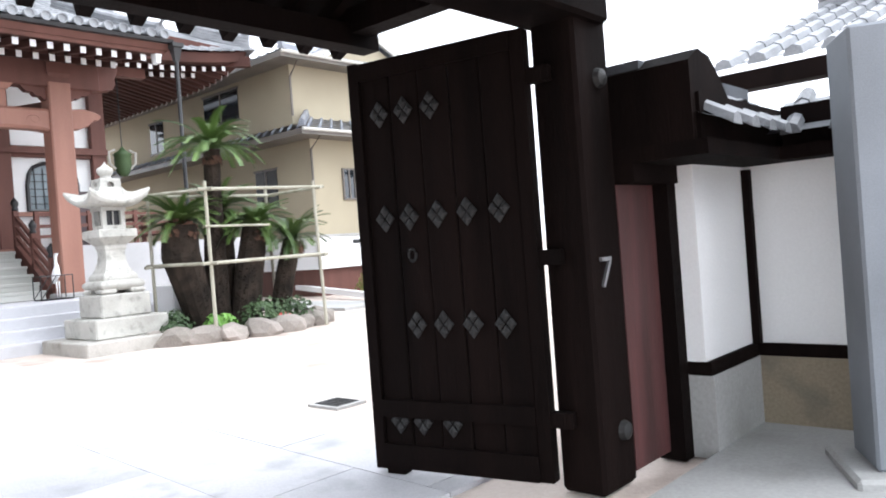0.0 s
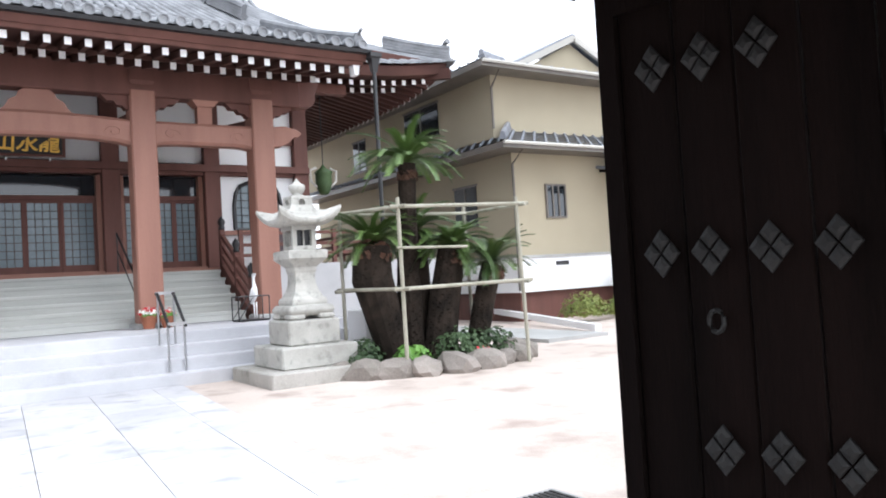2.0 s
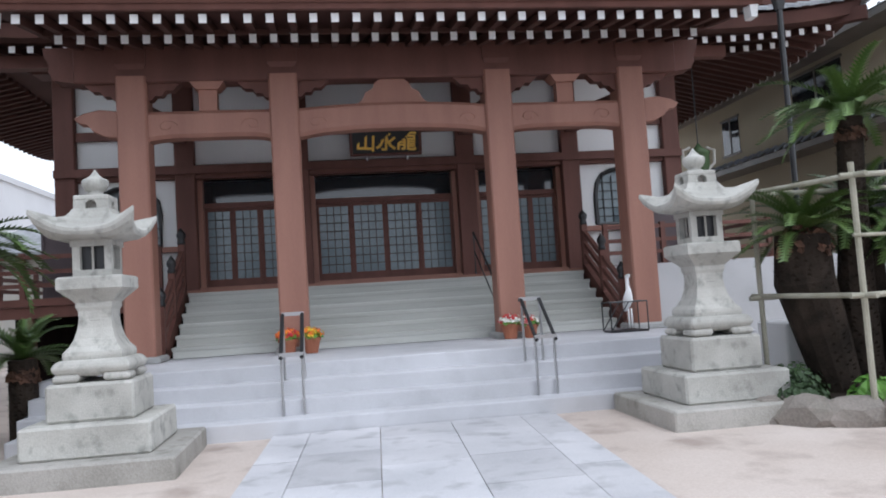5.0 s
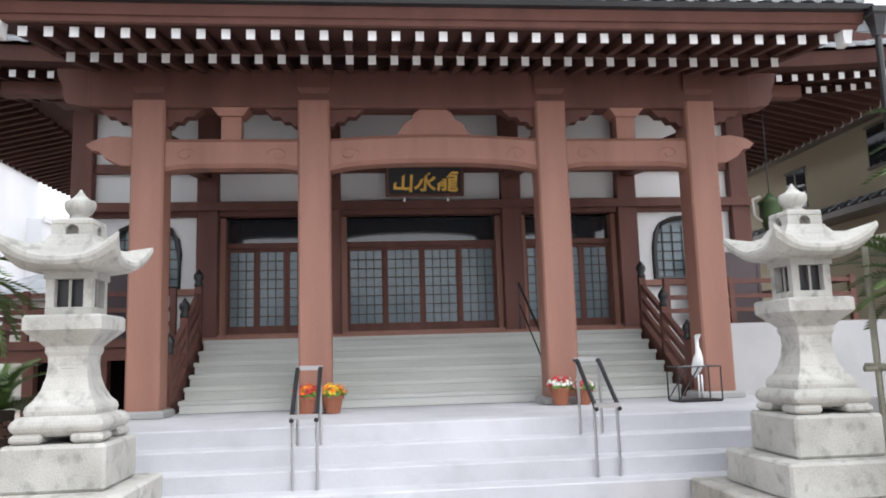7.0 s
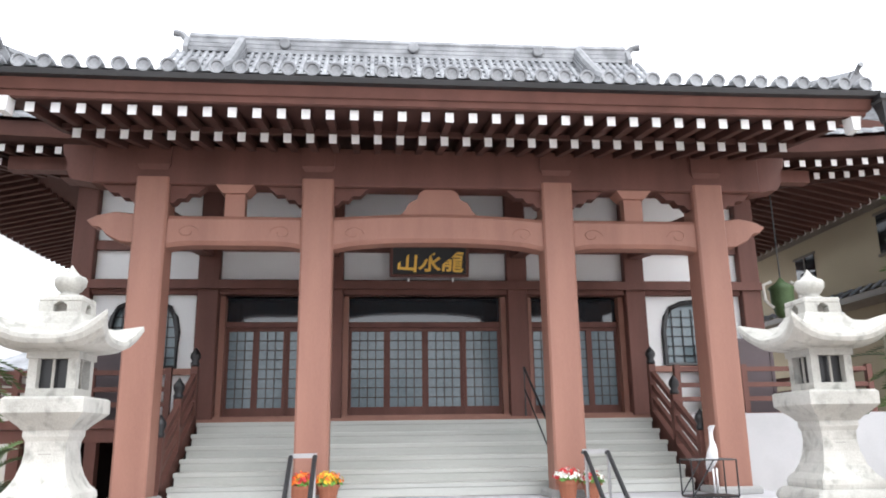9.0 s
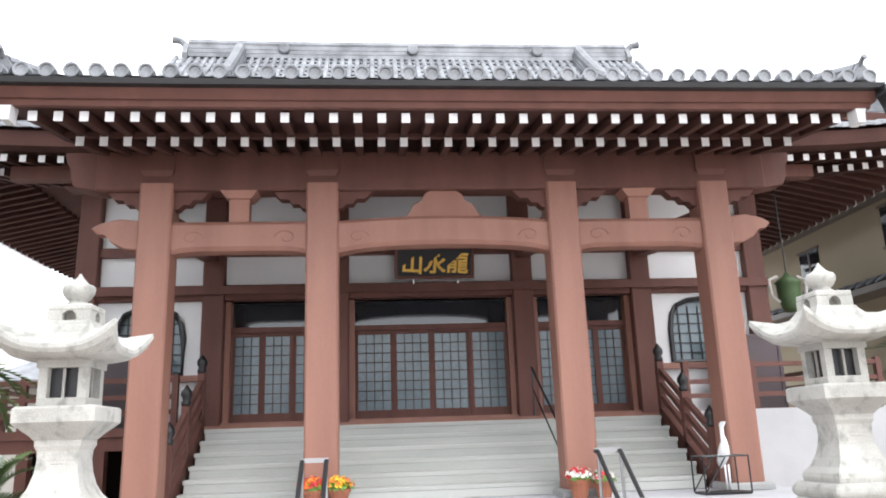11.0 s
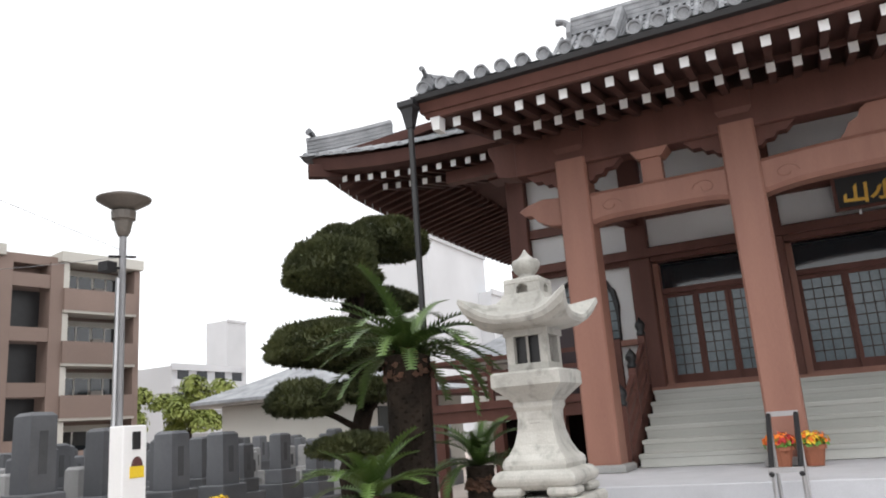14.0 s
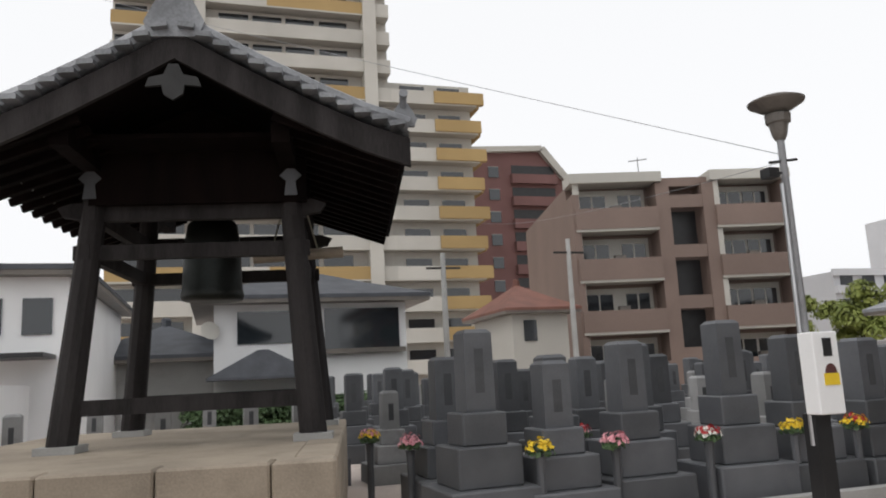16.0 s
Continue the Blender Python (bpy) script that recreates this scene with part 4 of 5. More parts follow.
# garden bed under the cycads
for k in range(15):
    a = -2.5 + k * .30
    x, y = 4.75 + 1.25 * math.cos(a), 5.25 + 1.75 * math.sin(a)
    if x < 4.5 and y < 4.2:
        continue
    r = random.uniform(.2, .33)
    bm = bmesh.new()
    bmesh.ops.create_icosphere(bm, subdivisions=2, radius=1)
    for v in bm.verts:
        v.co *= 1 + .28 * noise.noise(v.co * 1.3 + Vector((k * 3, 0, 0)))
        v.co = Vector((v.co.x * r, v.co.y * r * 1.3, v.co.z * r * .8))
    o = tagged(part("garden_rock", bm, M_ROCK), "rough brown-grey rock edging the cycad bed", "rock", "bed edging rocks")
    o.matrix_basis = pose(x, y, .06, 0, 0, k * 57)
tagged(part("bed_soil", loft(bmesh.new(), [[(4.7 + 1.2 * k * math.cos(t), 5.25 + 1.7 * k * math.sin(t), z) for t in [i * math.pi / 10 for i in range(20)]] for k, z in ((1, -.02), (1, .1), (.7, .18))]), M_BARK), "dark soil of the cycad bed", "soil", kind="stuff")
for x, y, r, n, m, lab in ((5.6, 4.5, .34, 300, M_LEAF, "bright green broad-leaved plant in the bed"), (5.5, 5.5, .55, 500, M_SHRUB, "dark green low shrub in the bed"), (5.4, 6.2, .5, 400, M_SHRUB, "dark green low shrub at the bed's end"), (5.9, 5.6, .22, 160, M_REDPETAL, "low dark red flowering plant"), (5.2, 3.9, .3, 240, M_SHRUB, "grey-green grass tuft beside the lantern"), (4.6, 3.95 + .2, .45, 400, M_SHRUB, "dark shrub behind the lantern"), (.3, 13.3, .75, 900, M_YELLOWLEAF, "yellow-green shrub before the house"), (.5, 14.6, .6, 600, M_YELLOWLEAF, "low yellow-green shrub before the house"), (-.2, 15.4, .5, 500, M_SHRUB, "dark clipped shrub by the house steps")):
    tagged(part("shrub", clump(bmesh.new(), (x, y, .12), r, n, .07 if m is M_LEAF else .05, .95, 1), m), lab, "shrub")

frame_s = thing("plant_support", "pole support frame lashed round the cycads", "support frame")
PO = [(5.85, 4.27), (6.15, 6.4), (4.45, 3.95), (4.5, 6.5)]
for x, y in PO:
    part("pole", tube(bmesh.new(), [(x, y, 0), (x - .03, y - .06 * (y > 6), 2.72)], .032), M_BAMBOO, frame_s)
for a, b in ((0, 1), (0, 2), (1, 3), (2, 3)):
    for z in (1.32, 2.58):
        p, q = Vector((*PO[a], z)), Vector((*PO[b], z + .02))
        d = (q - p).normalized() * .15
        part("pole", tube(bmesh.new(), [p - d, q + d], .03), M_BAMBOO, frame_s)
part("pole", tube(bmesh.new(), [(5.85, 4.2, 1.95), (6.0, 5.4, 1.93)], .02), M_BAMBOO, frame_s)

# ---- the house ----
house = thing("house", "two-storey cream rendered house with grey tiled roofs", "house", at=(0, 0, 0))
part("base_wall", boxed(-15, -1.42, 12.45, 22, .85, 1.9), M_WHITE, house, "white foundation band")
part("footing", boxed(-15, -1.6, 12.6, 22, -.05, .85), M_REDDARK, house)
part("lower_wall", boxed(-15, -1.4, 12.4, 22, 1.9, 5.35), M_CREAM, house)
part("upper_wall", boxed(-15, -1.4, 11.8, 22, 5.35, 7.6), M_CREAM, house)
part("drip_line", boxed(-15, -1.36, 12.36, 22, 1.87, 1.93), M_CONC, house)
part("vent", boxed(-1.42, -1.39, 13.9, 14.4, 1.6, 1.72), M_BLACK, house)


def pane(y0, y1, z0, z1, m, n=2, x=-1.4):
    w = part("window", boxed(x - .05, x + .02, y0, y1, z0, z1), m, house)
    for a, b, c, d in ((y0 - .05, y0, z0 - .05, z1 + .05), (y1, y1 + .05, z0 - .05, z1 + .05), (y0, y1, z0 - .05, z0), (y0, y1, z1, z1 + .05)):
        part("window_frame", boxed(x - .02, x + .06, a, b, c, d), M_LAMP, w)
    for k in range(1, n):
        y = y0 + (y1 - y0) * k / n
        part("mullion", boxed(x - .02, x + .05, y - .025, y + .025, z0, z1), M_LAMP, w)


pane(13.66, 14.37, 3.07, 4.0, M_GLASS, 3)
pane(16.5, 17.45, 2.93, 3.86, M_GLASS, 2)
pane(16.55, 18.8, 5.85, 6.65, M_BRIGHTGLASS, 3)


def side_pane(x0, x1, z0, z1, y):
    w = part("window", boxed(x0, x1, y - .02, y + .05, z0, z1), M_GLASS, house)
    part("window_frame", boxed(x0 - .06, x1 + .06, y - .05, y + .03, z0 - .07, z0), M_LAMP, w)
    part("window_frame", boxed(x0 - .06, x1 + .06, y - .05, y + .03, z1, z1 + .07), M_LAMP, w)
    part("mullion", boxed((x0 + x1) / 2 - .03, (x0 + x1) / 2 + .03, y - .04, y + .03, z0, z1), M_LAMP, w)


side_pane(-6.3, -4.2, 6.0, 7.0, 11.8)
side_pane(-10.2, -9.2, 5.6, 6.7, 11.8)
side_pane(-4.4, -3.2, 3.0, 4.2, 12.4)


def house_roof(x0, x1, y0, y1, z, rise, inset, name):
    """A skirt roof round the house's corner: a front and a side slope with an eave edge."""
    def front(u, v):
        return Vector((x1 - inset * v, (y0 + inset * v) + (y1 - y0 - inset * v) * u, z + rise * v))

    def side(u, v):
        return Vector((x0 + (x1 - inset * v - x0) * u, y0 + inset * v, z + rise * v))
    part(name, tile_slope(bmesh.new(), front, 24, 6, .06), M_TILEBLUE, house)
    part(name, tile_slope(bmesh.new(), side, 34, 6, .06), M_TILEBLUE, house)
    part("eave_board", boxed(x1 - .16, x1, y0, y1, z - .16, z), M_LAMP, house)
    part("eave_board", boxed(x0, x1 - .16, y0, y0 + .16, z - .16, z), M_LAMP, house)
    part("soffit", boxed(x0, x1 - .16, y0 + .16, y1, z - .1, z - .04), M_LAMP, house)
    part("hip_ridge", ridge_bar(bmesh.new(), [front(0, 0) + Vector((0, 0, .05)), front(0, 1) + Vector((0, 0, .05))], .2, .16), M_TILEBLUE, house)
    part("gutter", tube(bmesh.new(), [(x1 + .05, y0, z - .02), (x1 + .05, y1, z - .02)], .05, 6), M_OFFWHITE, house)


house_roof(-15, -.35, 11.3, 22, 5.05, .55, 1.1, "lower_roof")
house_roof(-15, -.5, 10.85, 22, 7.3, 1.3, 4.0, "upper_roof")
part("gable", extrude(bmesh.new(), [(14.2, 7.9), (19.1, 7.9), (16.65, 9.15)], -3.2, -3.1), M_CREAM, house)
for a, b in (((13.7, 7.9), (16.65, 9.3)), ((19.6, 7.9), (16.65, 9.3))):
    part("bargeboard", bar(bmesh.new(), (-2.9, *a), (-2.9, *b), .12, .2), M_OFFWHITE, house)
    part("gable_roof", bar(bmesh.new(), (-4.0, a[0], a[1] + .12), (-4.0, b[0], b[1] + .12), 2.2, .1), M_TILEBLUE, house)
part("downpipe", tube(bmesh.new(), [(-.5, 12.2, 5.0), (-1.3, 12.35, 4.6), (-1.3, 12.35, .9)], .04), M_LAMP, house)
part("downpipe", tube(bmesh.new(), [(-.6, 11.6, 7.25), (-1.3, 11.75, 6.8), (-1.3, 11.75, 5.6)], .04), M_LAMP, house)
part("porch_canopy", bar(bmesh.new(), (-1.4, 17.9, 4.62), (1.0, 17.9, 4.2), 4.2, .1), M_TILEBLUE, house)
# soffit and wide door near black, painting the shade under the canopy
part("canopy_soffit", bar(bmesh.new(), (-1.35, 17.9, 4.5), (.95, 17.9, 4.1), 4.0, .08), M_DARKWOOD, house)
part("dark_door", boxed(-1.45, -1.36, 17.7, 19.6, .9, 3.6), M_DARKWOOD, house)
hs = thing("house_steps", "grey concrete steps with a white side kerb up to the house", "steps")
for k in range(5):
    part("step", boxed(-1.3, .6 - .33 * k, 16.3, 18.5, .18 * k, .18 * k + .18), M_CONC, hs)
part("side_kerb", bar(bmesh.new(), (.9, 16.15, .15), (-1.2, 16.15, 1.15), .2, .22), M_WHITEEND, hs)
tagged(part("ramp_kerb", bar(bmesh.new(), (3.3, 10.8, .1), (-4, 13.0, .32), .16, .16), M_WHITEEND), "white painted kerb of the path to the house", "kerb", kind="structure")
tagged(part("house_path", boxed(-5, 4.0, 8.7, 10.4, -.02, .06), M_CONC), "low grey concrete path edge beside the hall", "path", kind="structure")
tagged(part("hall_side_box", boxed(3.0, 3.7, 4.7, 5.5, 0, .95), M_WHITE, bevel=.02), "white rendered low block behind the cycads", "utility box")

# ---- the gate ----
gate = thing("gate", "old black-brown timber temple gate with a tiled roof", "gate", kind="structure")
for y in (.83, -3.45):
    part("gate_post", boxed(15.32, 15.585, y - .17, y + .17, 0, 2.75), M_DARKWOOD, gate, bevel=.02)
    for z in (.3, 2.16):
        part("stud", loft(bmesh.new(), [circle(.055, 0), circle(.045, .03), circle(.01, .045)]), M_IRON, gate).matrix_basis = pose(15.585, y + .05, z, 0, 90, 0)
part("rear_post", boxed(14.05, 14.25, -3.77, -3.57, 0, 2.6), M_DARKWOOD, gate)
part("latch_hook", bar(bar(bmesh.new(), (15.592, .76, 1.21), (15.592, .86, 1.21), .016, .02), (15.592, .85, 1.2), (15.592, .77, 1.07), .016, .02), M_STEEL, gate, "bent pale steel latch hook")
part("lintel", boxed(15.28, 15.64, -4.2, .95, 2.45, 2.75), M_DARKWOOD, gate, bevel=.02)
part("plate", boxed(13.95, 14.1, -4.6, .75, 2.62, 2.76), M_DARKWOOD, gate)
part("plate", boxed(16.8, 16.95, -4.6, .95, 2.62, 2.76), M_DARKWOOD, gate)
for y in (-4.4, -1.4, .6):
    part("cross_beam", boxed(13.9, 17.0, y - .08, y + .08, 2.7, 2.86), M_DARKWOOD, gate)
for k in range(20):
    y = -4.6 + k * .28
    part("rafter", bar(bmesh.new(), (15.45, y, 3.5), (13.7, y, 2.68), .07, .08), M_DARKWOOD, gate)
    part("rafter", bar(bmesh.new(), (15.45, y, 3.5), (17.1, y, 2.68), .07, .08), M_DARKWOOD, gate)
for s, x in ((-1, 13.62), (1, 17.15)):
    part("roof_sheathing", bar(bmesh.new(), (15.45, -1.9, 3.6), (x, -1.9, 2.76), 5.7, .05), M_DARKWOOD, gate)
    part("roof_tiles", tile_slope(bmesh.new(), (lambda x: lambda u, v: Vector((x + (15.45 - x) * v, -4.75 + 5.7 * u, 2.8 + .85 * v)))(x), 20, 6, .06), M_TILE, gate)
part("roof_ridge", ridge_bar(bmesh.new(), [(15.45, -4.7, 3.65), (15.45, .95, 3.65)], .3, .35), M_TILE, gate)
gate.matrix_basis = Matrix.Translation((-.25, 0, 0))
leaf = thing("gate_leaf", "open dark timber gate leaf with flower-shaped iron plates", "gate leaf", at=(15.0, .6, 0), turn=math.degrees(math.atan2(-.2, -1.06)))
W = .99
for k in range(5):
    part("plank", boxed(k * W / 5 + .003, (k + 1) * W / 5 - .003, -.03 - .004 * (k % 2), .03 - .006 * (k % 2), .1, 2.4), M_DARKWOOD, leaf, bevel=.006)
for z0, z1 in ((.06, .2), (.36, .46), (2.34, 2.44)):
    part("ledge", boxed(0, W, .03, .055, z0, z1), M_DARKWOOD, leaf)
part("hanging_stile", boxed(-.075, 0, -.04, .04, .06, 2.44), M_DARKWOOD, leaf)
part("edge_stile", boxed(W, W + .07, -.05, .05, .05, 2.45), M_DARKWOOD, leaf)
part("foot", boxed(W - .12, W, -.04, .04, .0, .1), M_DARKWOOD, leaf)
bm = bmesh.new()
for a, b in ((.034, 0), (-.034, 0), (0, .042), (0, -.042)):
    loft(bm, [[(a, y, b + .038 * k), (a + .031 * k, y, b), (a, y, b - .038 * k), (a - .031 * k, y, b)] for y, k in ((0, 1), (.008, .95), (.016, .4))])
dia = None
for z, cols in ((2.13, (0.87, 0.7, 0.52)), (1.52, (0.88, 0.71, 0.52, 0.33, 0.13)), (0.9, (0.71, 0.53, 0.34, 0.14)), (0.34, (0.88, 0.72, 0.52))):
    for u in cols:
        m = Matrix.Translation((u * W, .036, z))
        if dia is None:
            dia = part("diamond_plate", bm, M_IRON, leaf, "four-lobed dark iron plate")
            dia.matrix_basis = m
        else:
            piece("diamond_plate", dia, leaf, m)
part("pull_ring", tube(bmesh.new(), [(.7 * W + .025 * math.sin(t), .05, 1.3 + .035 * math.cos(t)) for t in [i * .63 for i in range(11)]], .008, 6), M_IRON, leaf)
for z in (.35, 1.2, 2.15):
    part("hinge", boxed(-.2, -.07, -.03, .03, z, z + .08), M_DARKWOOD, leaf)
wicket = thing("side_door", "faded dark red wicket door beside the gate post", "door", kind="structure")
part("panel", boxed(15.28, 15.33, 1.0, 1.42, .05, 1.62), M_REDBOARD, wicket)
part("jamb", boxed(15.26, 15.42, 1.42, 1.53, 0, 1.66), M_DARKWOOD, wicket)
part("head", boxed(15.22, 15.44, 1.0, 1.53, 1.6, 1.7), M_DARKWOOD, wicket)
wall_o = thing("wall_east", "white plastered boundary wall on a stone footing with a tile coping", "wall", kind="structure")
part("plaster", boxed(15.4, 15.53, 1.53, 2.32, .56, 1.7), M_WHITE, wall_o)
part("rail", boxed(15.39, 15.56, 1.53, 2.29, .48, .56), M_DARKWOOD, wall_o)
part("footing", boxed(15.38, 15.57, 1.53, 2.32, 0, .48), M_CONC, wall_o)
part("plaster", boxed(15.53, 19, 2.32, 2.46, .56, 1.7), M_WHITE, wall_o)
part("rail", boxed(15.56, 19, 2.29, 2.46, .48, .56), M_DARKWOOD, wall_o)
part("footing", boxed(15.57, 19, 2.28, 2.46, 0, .48), M_PLINTH, wall_o)
part("corner_post", boxed(15.53, 15.58, 2.27, 2.32, .56, 1.68), M_DARKWOOD, wall_o)
part("eave", boxed(15.1, 15.85, 1.0, 2.6, 1.7, 1.78), M_DARKWOOD, wall_o)
part("eave", boxed(15.85, 19, 2.05, 2.7, 1.7, 1.78), M_DARKWOOD, wall_o)
part("coping", tile_slope(bmesh.new(), lambda u, v: Vector((15.95 - .5 * v, 1.02 + 1.55 * u, 1.82 + .3 * v)), 6, 3, .06), M_TILE, wall_o)
part("coping", tile_slope(bmesh.new(), lambda u, v: Vector((19 - 3.2 * u, 2.0 + .4 * v, 1.82 + .26 * v)), 12, 3, .06), M_TILE, wall_o)
part("gable_board", extrude(bmesh.new(), [(-.06, 0), (-.06, .4), (.06, .47), (.2, .45), (.32, .36), (.44, .24), (.58, .23), (.7, .27), (.82, .22), (.95, .12), (1.1, 0)], -.5, .12), M_DARKWOOD, wall_o).matrix_basis = pose(15.66, 1.06, 1.78, 0, 0, 0)
part("coping_core", boxed(15.85, 19, 2.12, 2.65, 1.78, 2.02), M_DARKWOOD, wall_o)
part("coping_core", boxed(15.46, 15.8, 1.05, 2.55, 1.78, 2.02), M_DARKWOOD, wall_o)
part("back_coping", bar(bmesh.new(), (15.4, 1.02, 2.17), (15.4, 2.6, 2.17), .2, .14), M_TILEDARK, wall_o)
part("boundary", boxed(15.2, 15.38, 2.46, 40, 0, 1.8), M_WHITE, wall_o)
part("boundary", boxed(15.1, 15.3, -40, -3.7, 0, 1.8), M_WHITE, wall_o)
pillar = thing("stone_pillar", "square blue-grey inscribed stone pillar outside the gate", "stone pillar", at=(16.5, 1.62, 0), turn=28)
part("shaft", boxed(-.2, .2, -.2, .2, .1, 2.25), M_GREYSTONE, pillar, bevel=.015)
part("base", boxed(-.32, .32, -.32, .32, -.02, .1), M_CONC, pillar, bevel=.02)
for k in range(4):
    part("carved_mark", boxed(-.06, .06, -.206, -.2, 1.25 - k * .17, 1.33 - k * .17), M_GREYSTONE, pillar)
tagged(part("gate_apron", boxed(15.57, 19, .3, 2.28, -.05, .05), M_CONC), "grey concrete apron by the boundary wall", "paving", kind="structure")
nb = thing("neighbour_house", "neighbouring house with grey pantile roof behind the wall", "house")
part("wall", boxed(15.7, 26, 5.4, 12, 0, 2.7), M_CONC, nb)
part("roof", tile_slope(bmesh.new(), lambda u, v: Vector((27 - 12.5 * u, 4.4 + 4 * v, 2.75 + 1.3 * v)), 40, 8, .09), M_TILE, nb)
part("eave", boxed(14.5, 27, 4.4, 4.6, 2.55, 2.72), M_DARKWOOD, nb)
part("ridge", ridge_bar(bmesh.new(), [(27, 8.4, 4.05), (14.5, 8.4, 4.05)], .3, .4), M_TILE, nb)


# ---- cloud-pruned pine ----
def pad(bm, c, rx, rz, n):
    """A clipped cushion of needles: short spikes set close over an uneven dome."""
    c = Vector(c)
    for _ in range(n):
        d = Vector((random.gauss(0, 1), random.gauss(0, 1), random.gauss(.25, .9))).normalized()
        lump = 1 + .13 * noise.noise(d * 2.2 + c)
        down = .45 if d.z < 0 else 1
        p = c + Vector((d.x * rx, d.y * rx * .9, d.z * rz * down)) * lump * random.uniform(.9, 1.02)
        out = (Vector((d.x / rx, d.y / rx, d.z / rz)).normalized() + Vector((random.gauss(0, .35), random.gauss(0, .35), random.gauss(.2, .35)))).normalized()
        a = out.cross(Vector((random.random() - .5, random.random() - .5, random.random() - .5))).normalized() * .022
        L = out * random.uniform(.04, .08)
        bm.faces.new([bm.verts.new(q) for q in (p - a - L * .4, p + a - L * .4, p + L)])
        b = out.cross(a).normalized() * .022
        bm.faces.new([bm.verts.new(q) for q in (p - b - L * .4, p + b - L * .4, p + L)])
    core = bmesh.ops.create_icosphere(bm, subdivisions=3, radius=1)["verts"]
    for v in core:
        v.co = c + Vector((v.co.x * rx * .88, v.co.y * rx * .78, v.co.z * rz * (.84 if v.co.z > 0 else .33)))
    return bm


pine = thing("pine_tree", "cloud-pruned pine with rounded dark green pads", "pine tree", at=(0, 0, 0))
part("trunk", tube(bmesh.new(), [(.9, -8, 0), (1.0, -8.1, 1), (.6, -8, 2), (1.0, -8, 3), (.5, -8, 4.1), (0, -8, 4.9)], [.2, .17, .15, .12, .09, .05], 9), M_BARK, pine)
for x, y, z, rx, rz, n in ((-.35, -8, 4.95, .95, .62, 4200), (.75, -8.2, 4.7, .7, .5, 2600), (1.55, -7.9, 4.1, .95, .72, 4200), (1.55, -8, 2.95, 1.2, .55, 4600), (.2, -8.2, 2.9, 1.0, .45, 3200), (2.35, -7.9, 2.15, .65, .4, 2000), (.75, -7.7, 2.3, 1.0, .3, 2400), (1.9, -7.4, 1.5, .8, .25, 1800), (-.1, -8, 3.85, .8, .32, 2200)):
    part("needle_pad", pad(bmesh.new(), (x, y, z - .12), rx * .86, rz * .88, n), M_PINE, pine)
    part("branch", tube(bmesh.new(), [(.8, -8, z - .5), ((x + .8) / 2, y, z - .3), (x, y, z - rz * .3)], [.06, .045, .02], 6), M_BARK, pine)


# ---- cemetery ----
def tomb(x, y, h, m, turn=0, w=1.0, label="dark grey granite gravestone on stepped blocks"):
    t = thing("gravestone", label, "gravestone", "gravestones", at=(x, y, 0), turn=turn)
    k = h / 1.9
    part("lower_base", boxed(-.5 * w, .5 * w, -.5 * w, .5 * w, -.02, .45 * k), m, t, bevel=.015)
    part("middle_base", boxed(-.36 * w, .36 * w, -.36 * w, .36 * w, .45 * k, .82 * k), m, t, bevel=.015)
    part("upper_base", boxed(-.25 * w, .25 * w, -.25 * w, .25 * w, .82 * k, 1.12 * k), m, t, bevel=.015)
    part("shaft", loft(bmesh.new(), [square(.165 * w, 1.12 * k), square(.16 * w, h - .04), square(.12 * w, h)]), m, t)
    # flat strip, the shade inside the carving is its dark colour
    part("inscription", boxed(-.05 * w, .05 * w, .163 * w, .167 * w, 1.3 * k, h - .2), M_CARVED, t, "worn carved inscription, its shade a dark strip")
    return t


FRONT = ((8.7, 2.03), (7.86, 1.68), (6.9, 1.86), (5.68, 2.05), (4.76, 1.86), (3.74, 1.79), (2.7, 1.75))
for x, h in FRONT:
    tomb(x, -9.0 + random.uniform(-.08, .08), h, M_TOMB, random.uniform(-3, 3), .95)
tomb(6.3, -9.9, 1.86, M_TOMB, 0, .9)
tomb(9.7, -13.9, 1.7, M_TOMB, 0, .9)
proto = {}
for r, y in enumerate((-10.4, -11.8, -13.4, -15.0, -16.8, -18.6, -20.6, -23)):
    x = 8.6 - .4 * (r % 2)
    while x > -9 - r:
        if not (x < 1.6 and y > -11) and random.random() < .9:
            kind_i = random.choice((0, 0, 0, 1, 2))
            h = random.uniform(1.35, 1.9)
            if (kind_i, 0) not in proto:
                proto[(kind_i, 0)] = tomb(x, y, (1.8, 1.65, 1.45)[kind_i], (M_TOMB, M_TOMB, M_TOMBLIGHT)[kind_i], 0, (.95, .85, .8)[kind_i], ("dark grey granite gravestone on stepped blocks", "slim dark grey gravestone in the rows", "weathered pale grey gravestone")[kind_i])
            else:
                copy_thing(proto[(kind_i, 0)], pose(x, y + random.uniform(-.2, .2), -.1 * random.random(), 0, 0, random.uniform(-4, 4)))
        x -= random.uniform(.95, 1.35)
for k in range(9):
    copy_thing(proto[(2, 0)], pose(9.8 + k * .75 + random.uniform(-.1, .1), -15.3 - (k % 3) * 1.3, -.15, 0, 0, random.uniform(-4, 4)))
for x, y in ((8.2, -8.55), (7.35, -8.6), (6.25, -8.6), (5.15, -8.6), (4.3, -8.6), (9.1, -10.2), (9.3, -11.6), (3.2, -8.7), (7.0, -10.1), (10.3, -14.6), (11.4, -14.7), (12.2, -14.6), (1.2, -11.6), (0.2, -11.8), (-1, -12), (-.4, -13), (2.2, -10.9), (-2.2, -13.2)):
    f = thing("grave_flowers", "small vase of mixed flowers before a gravestone", "flowers", "grave flowers", at=(x, y, .35))
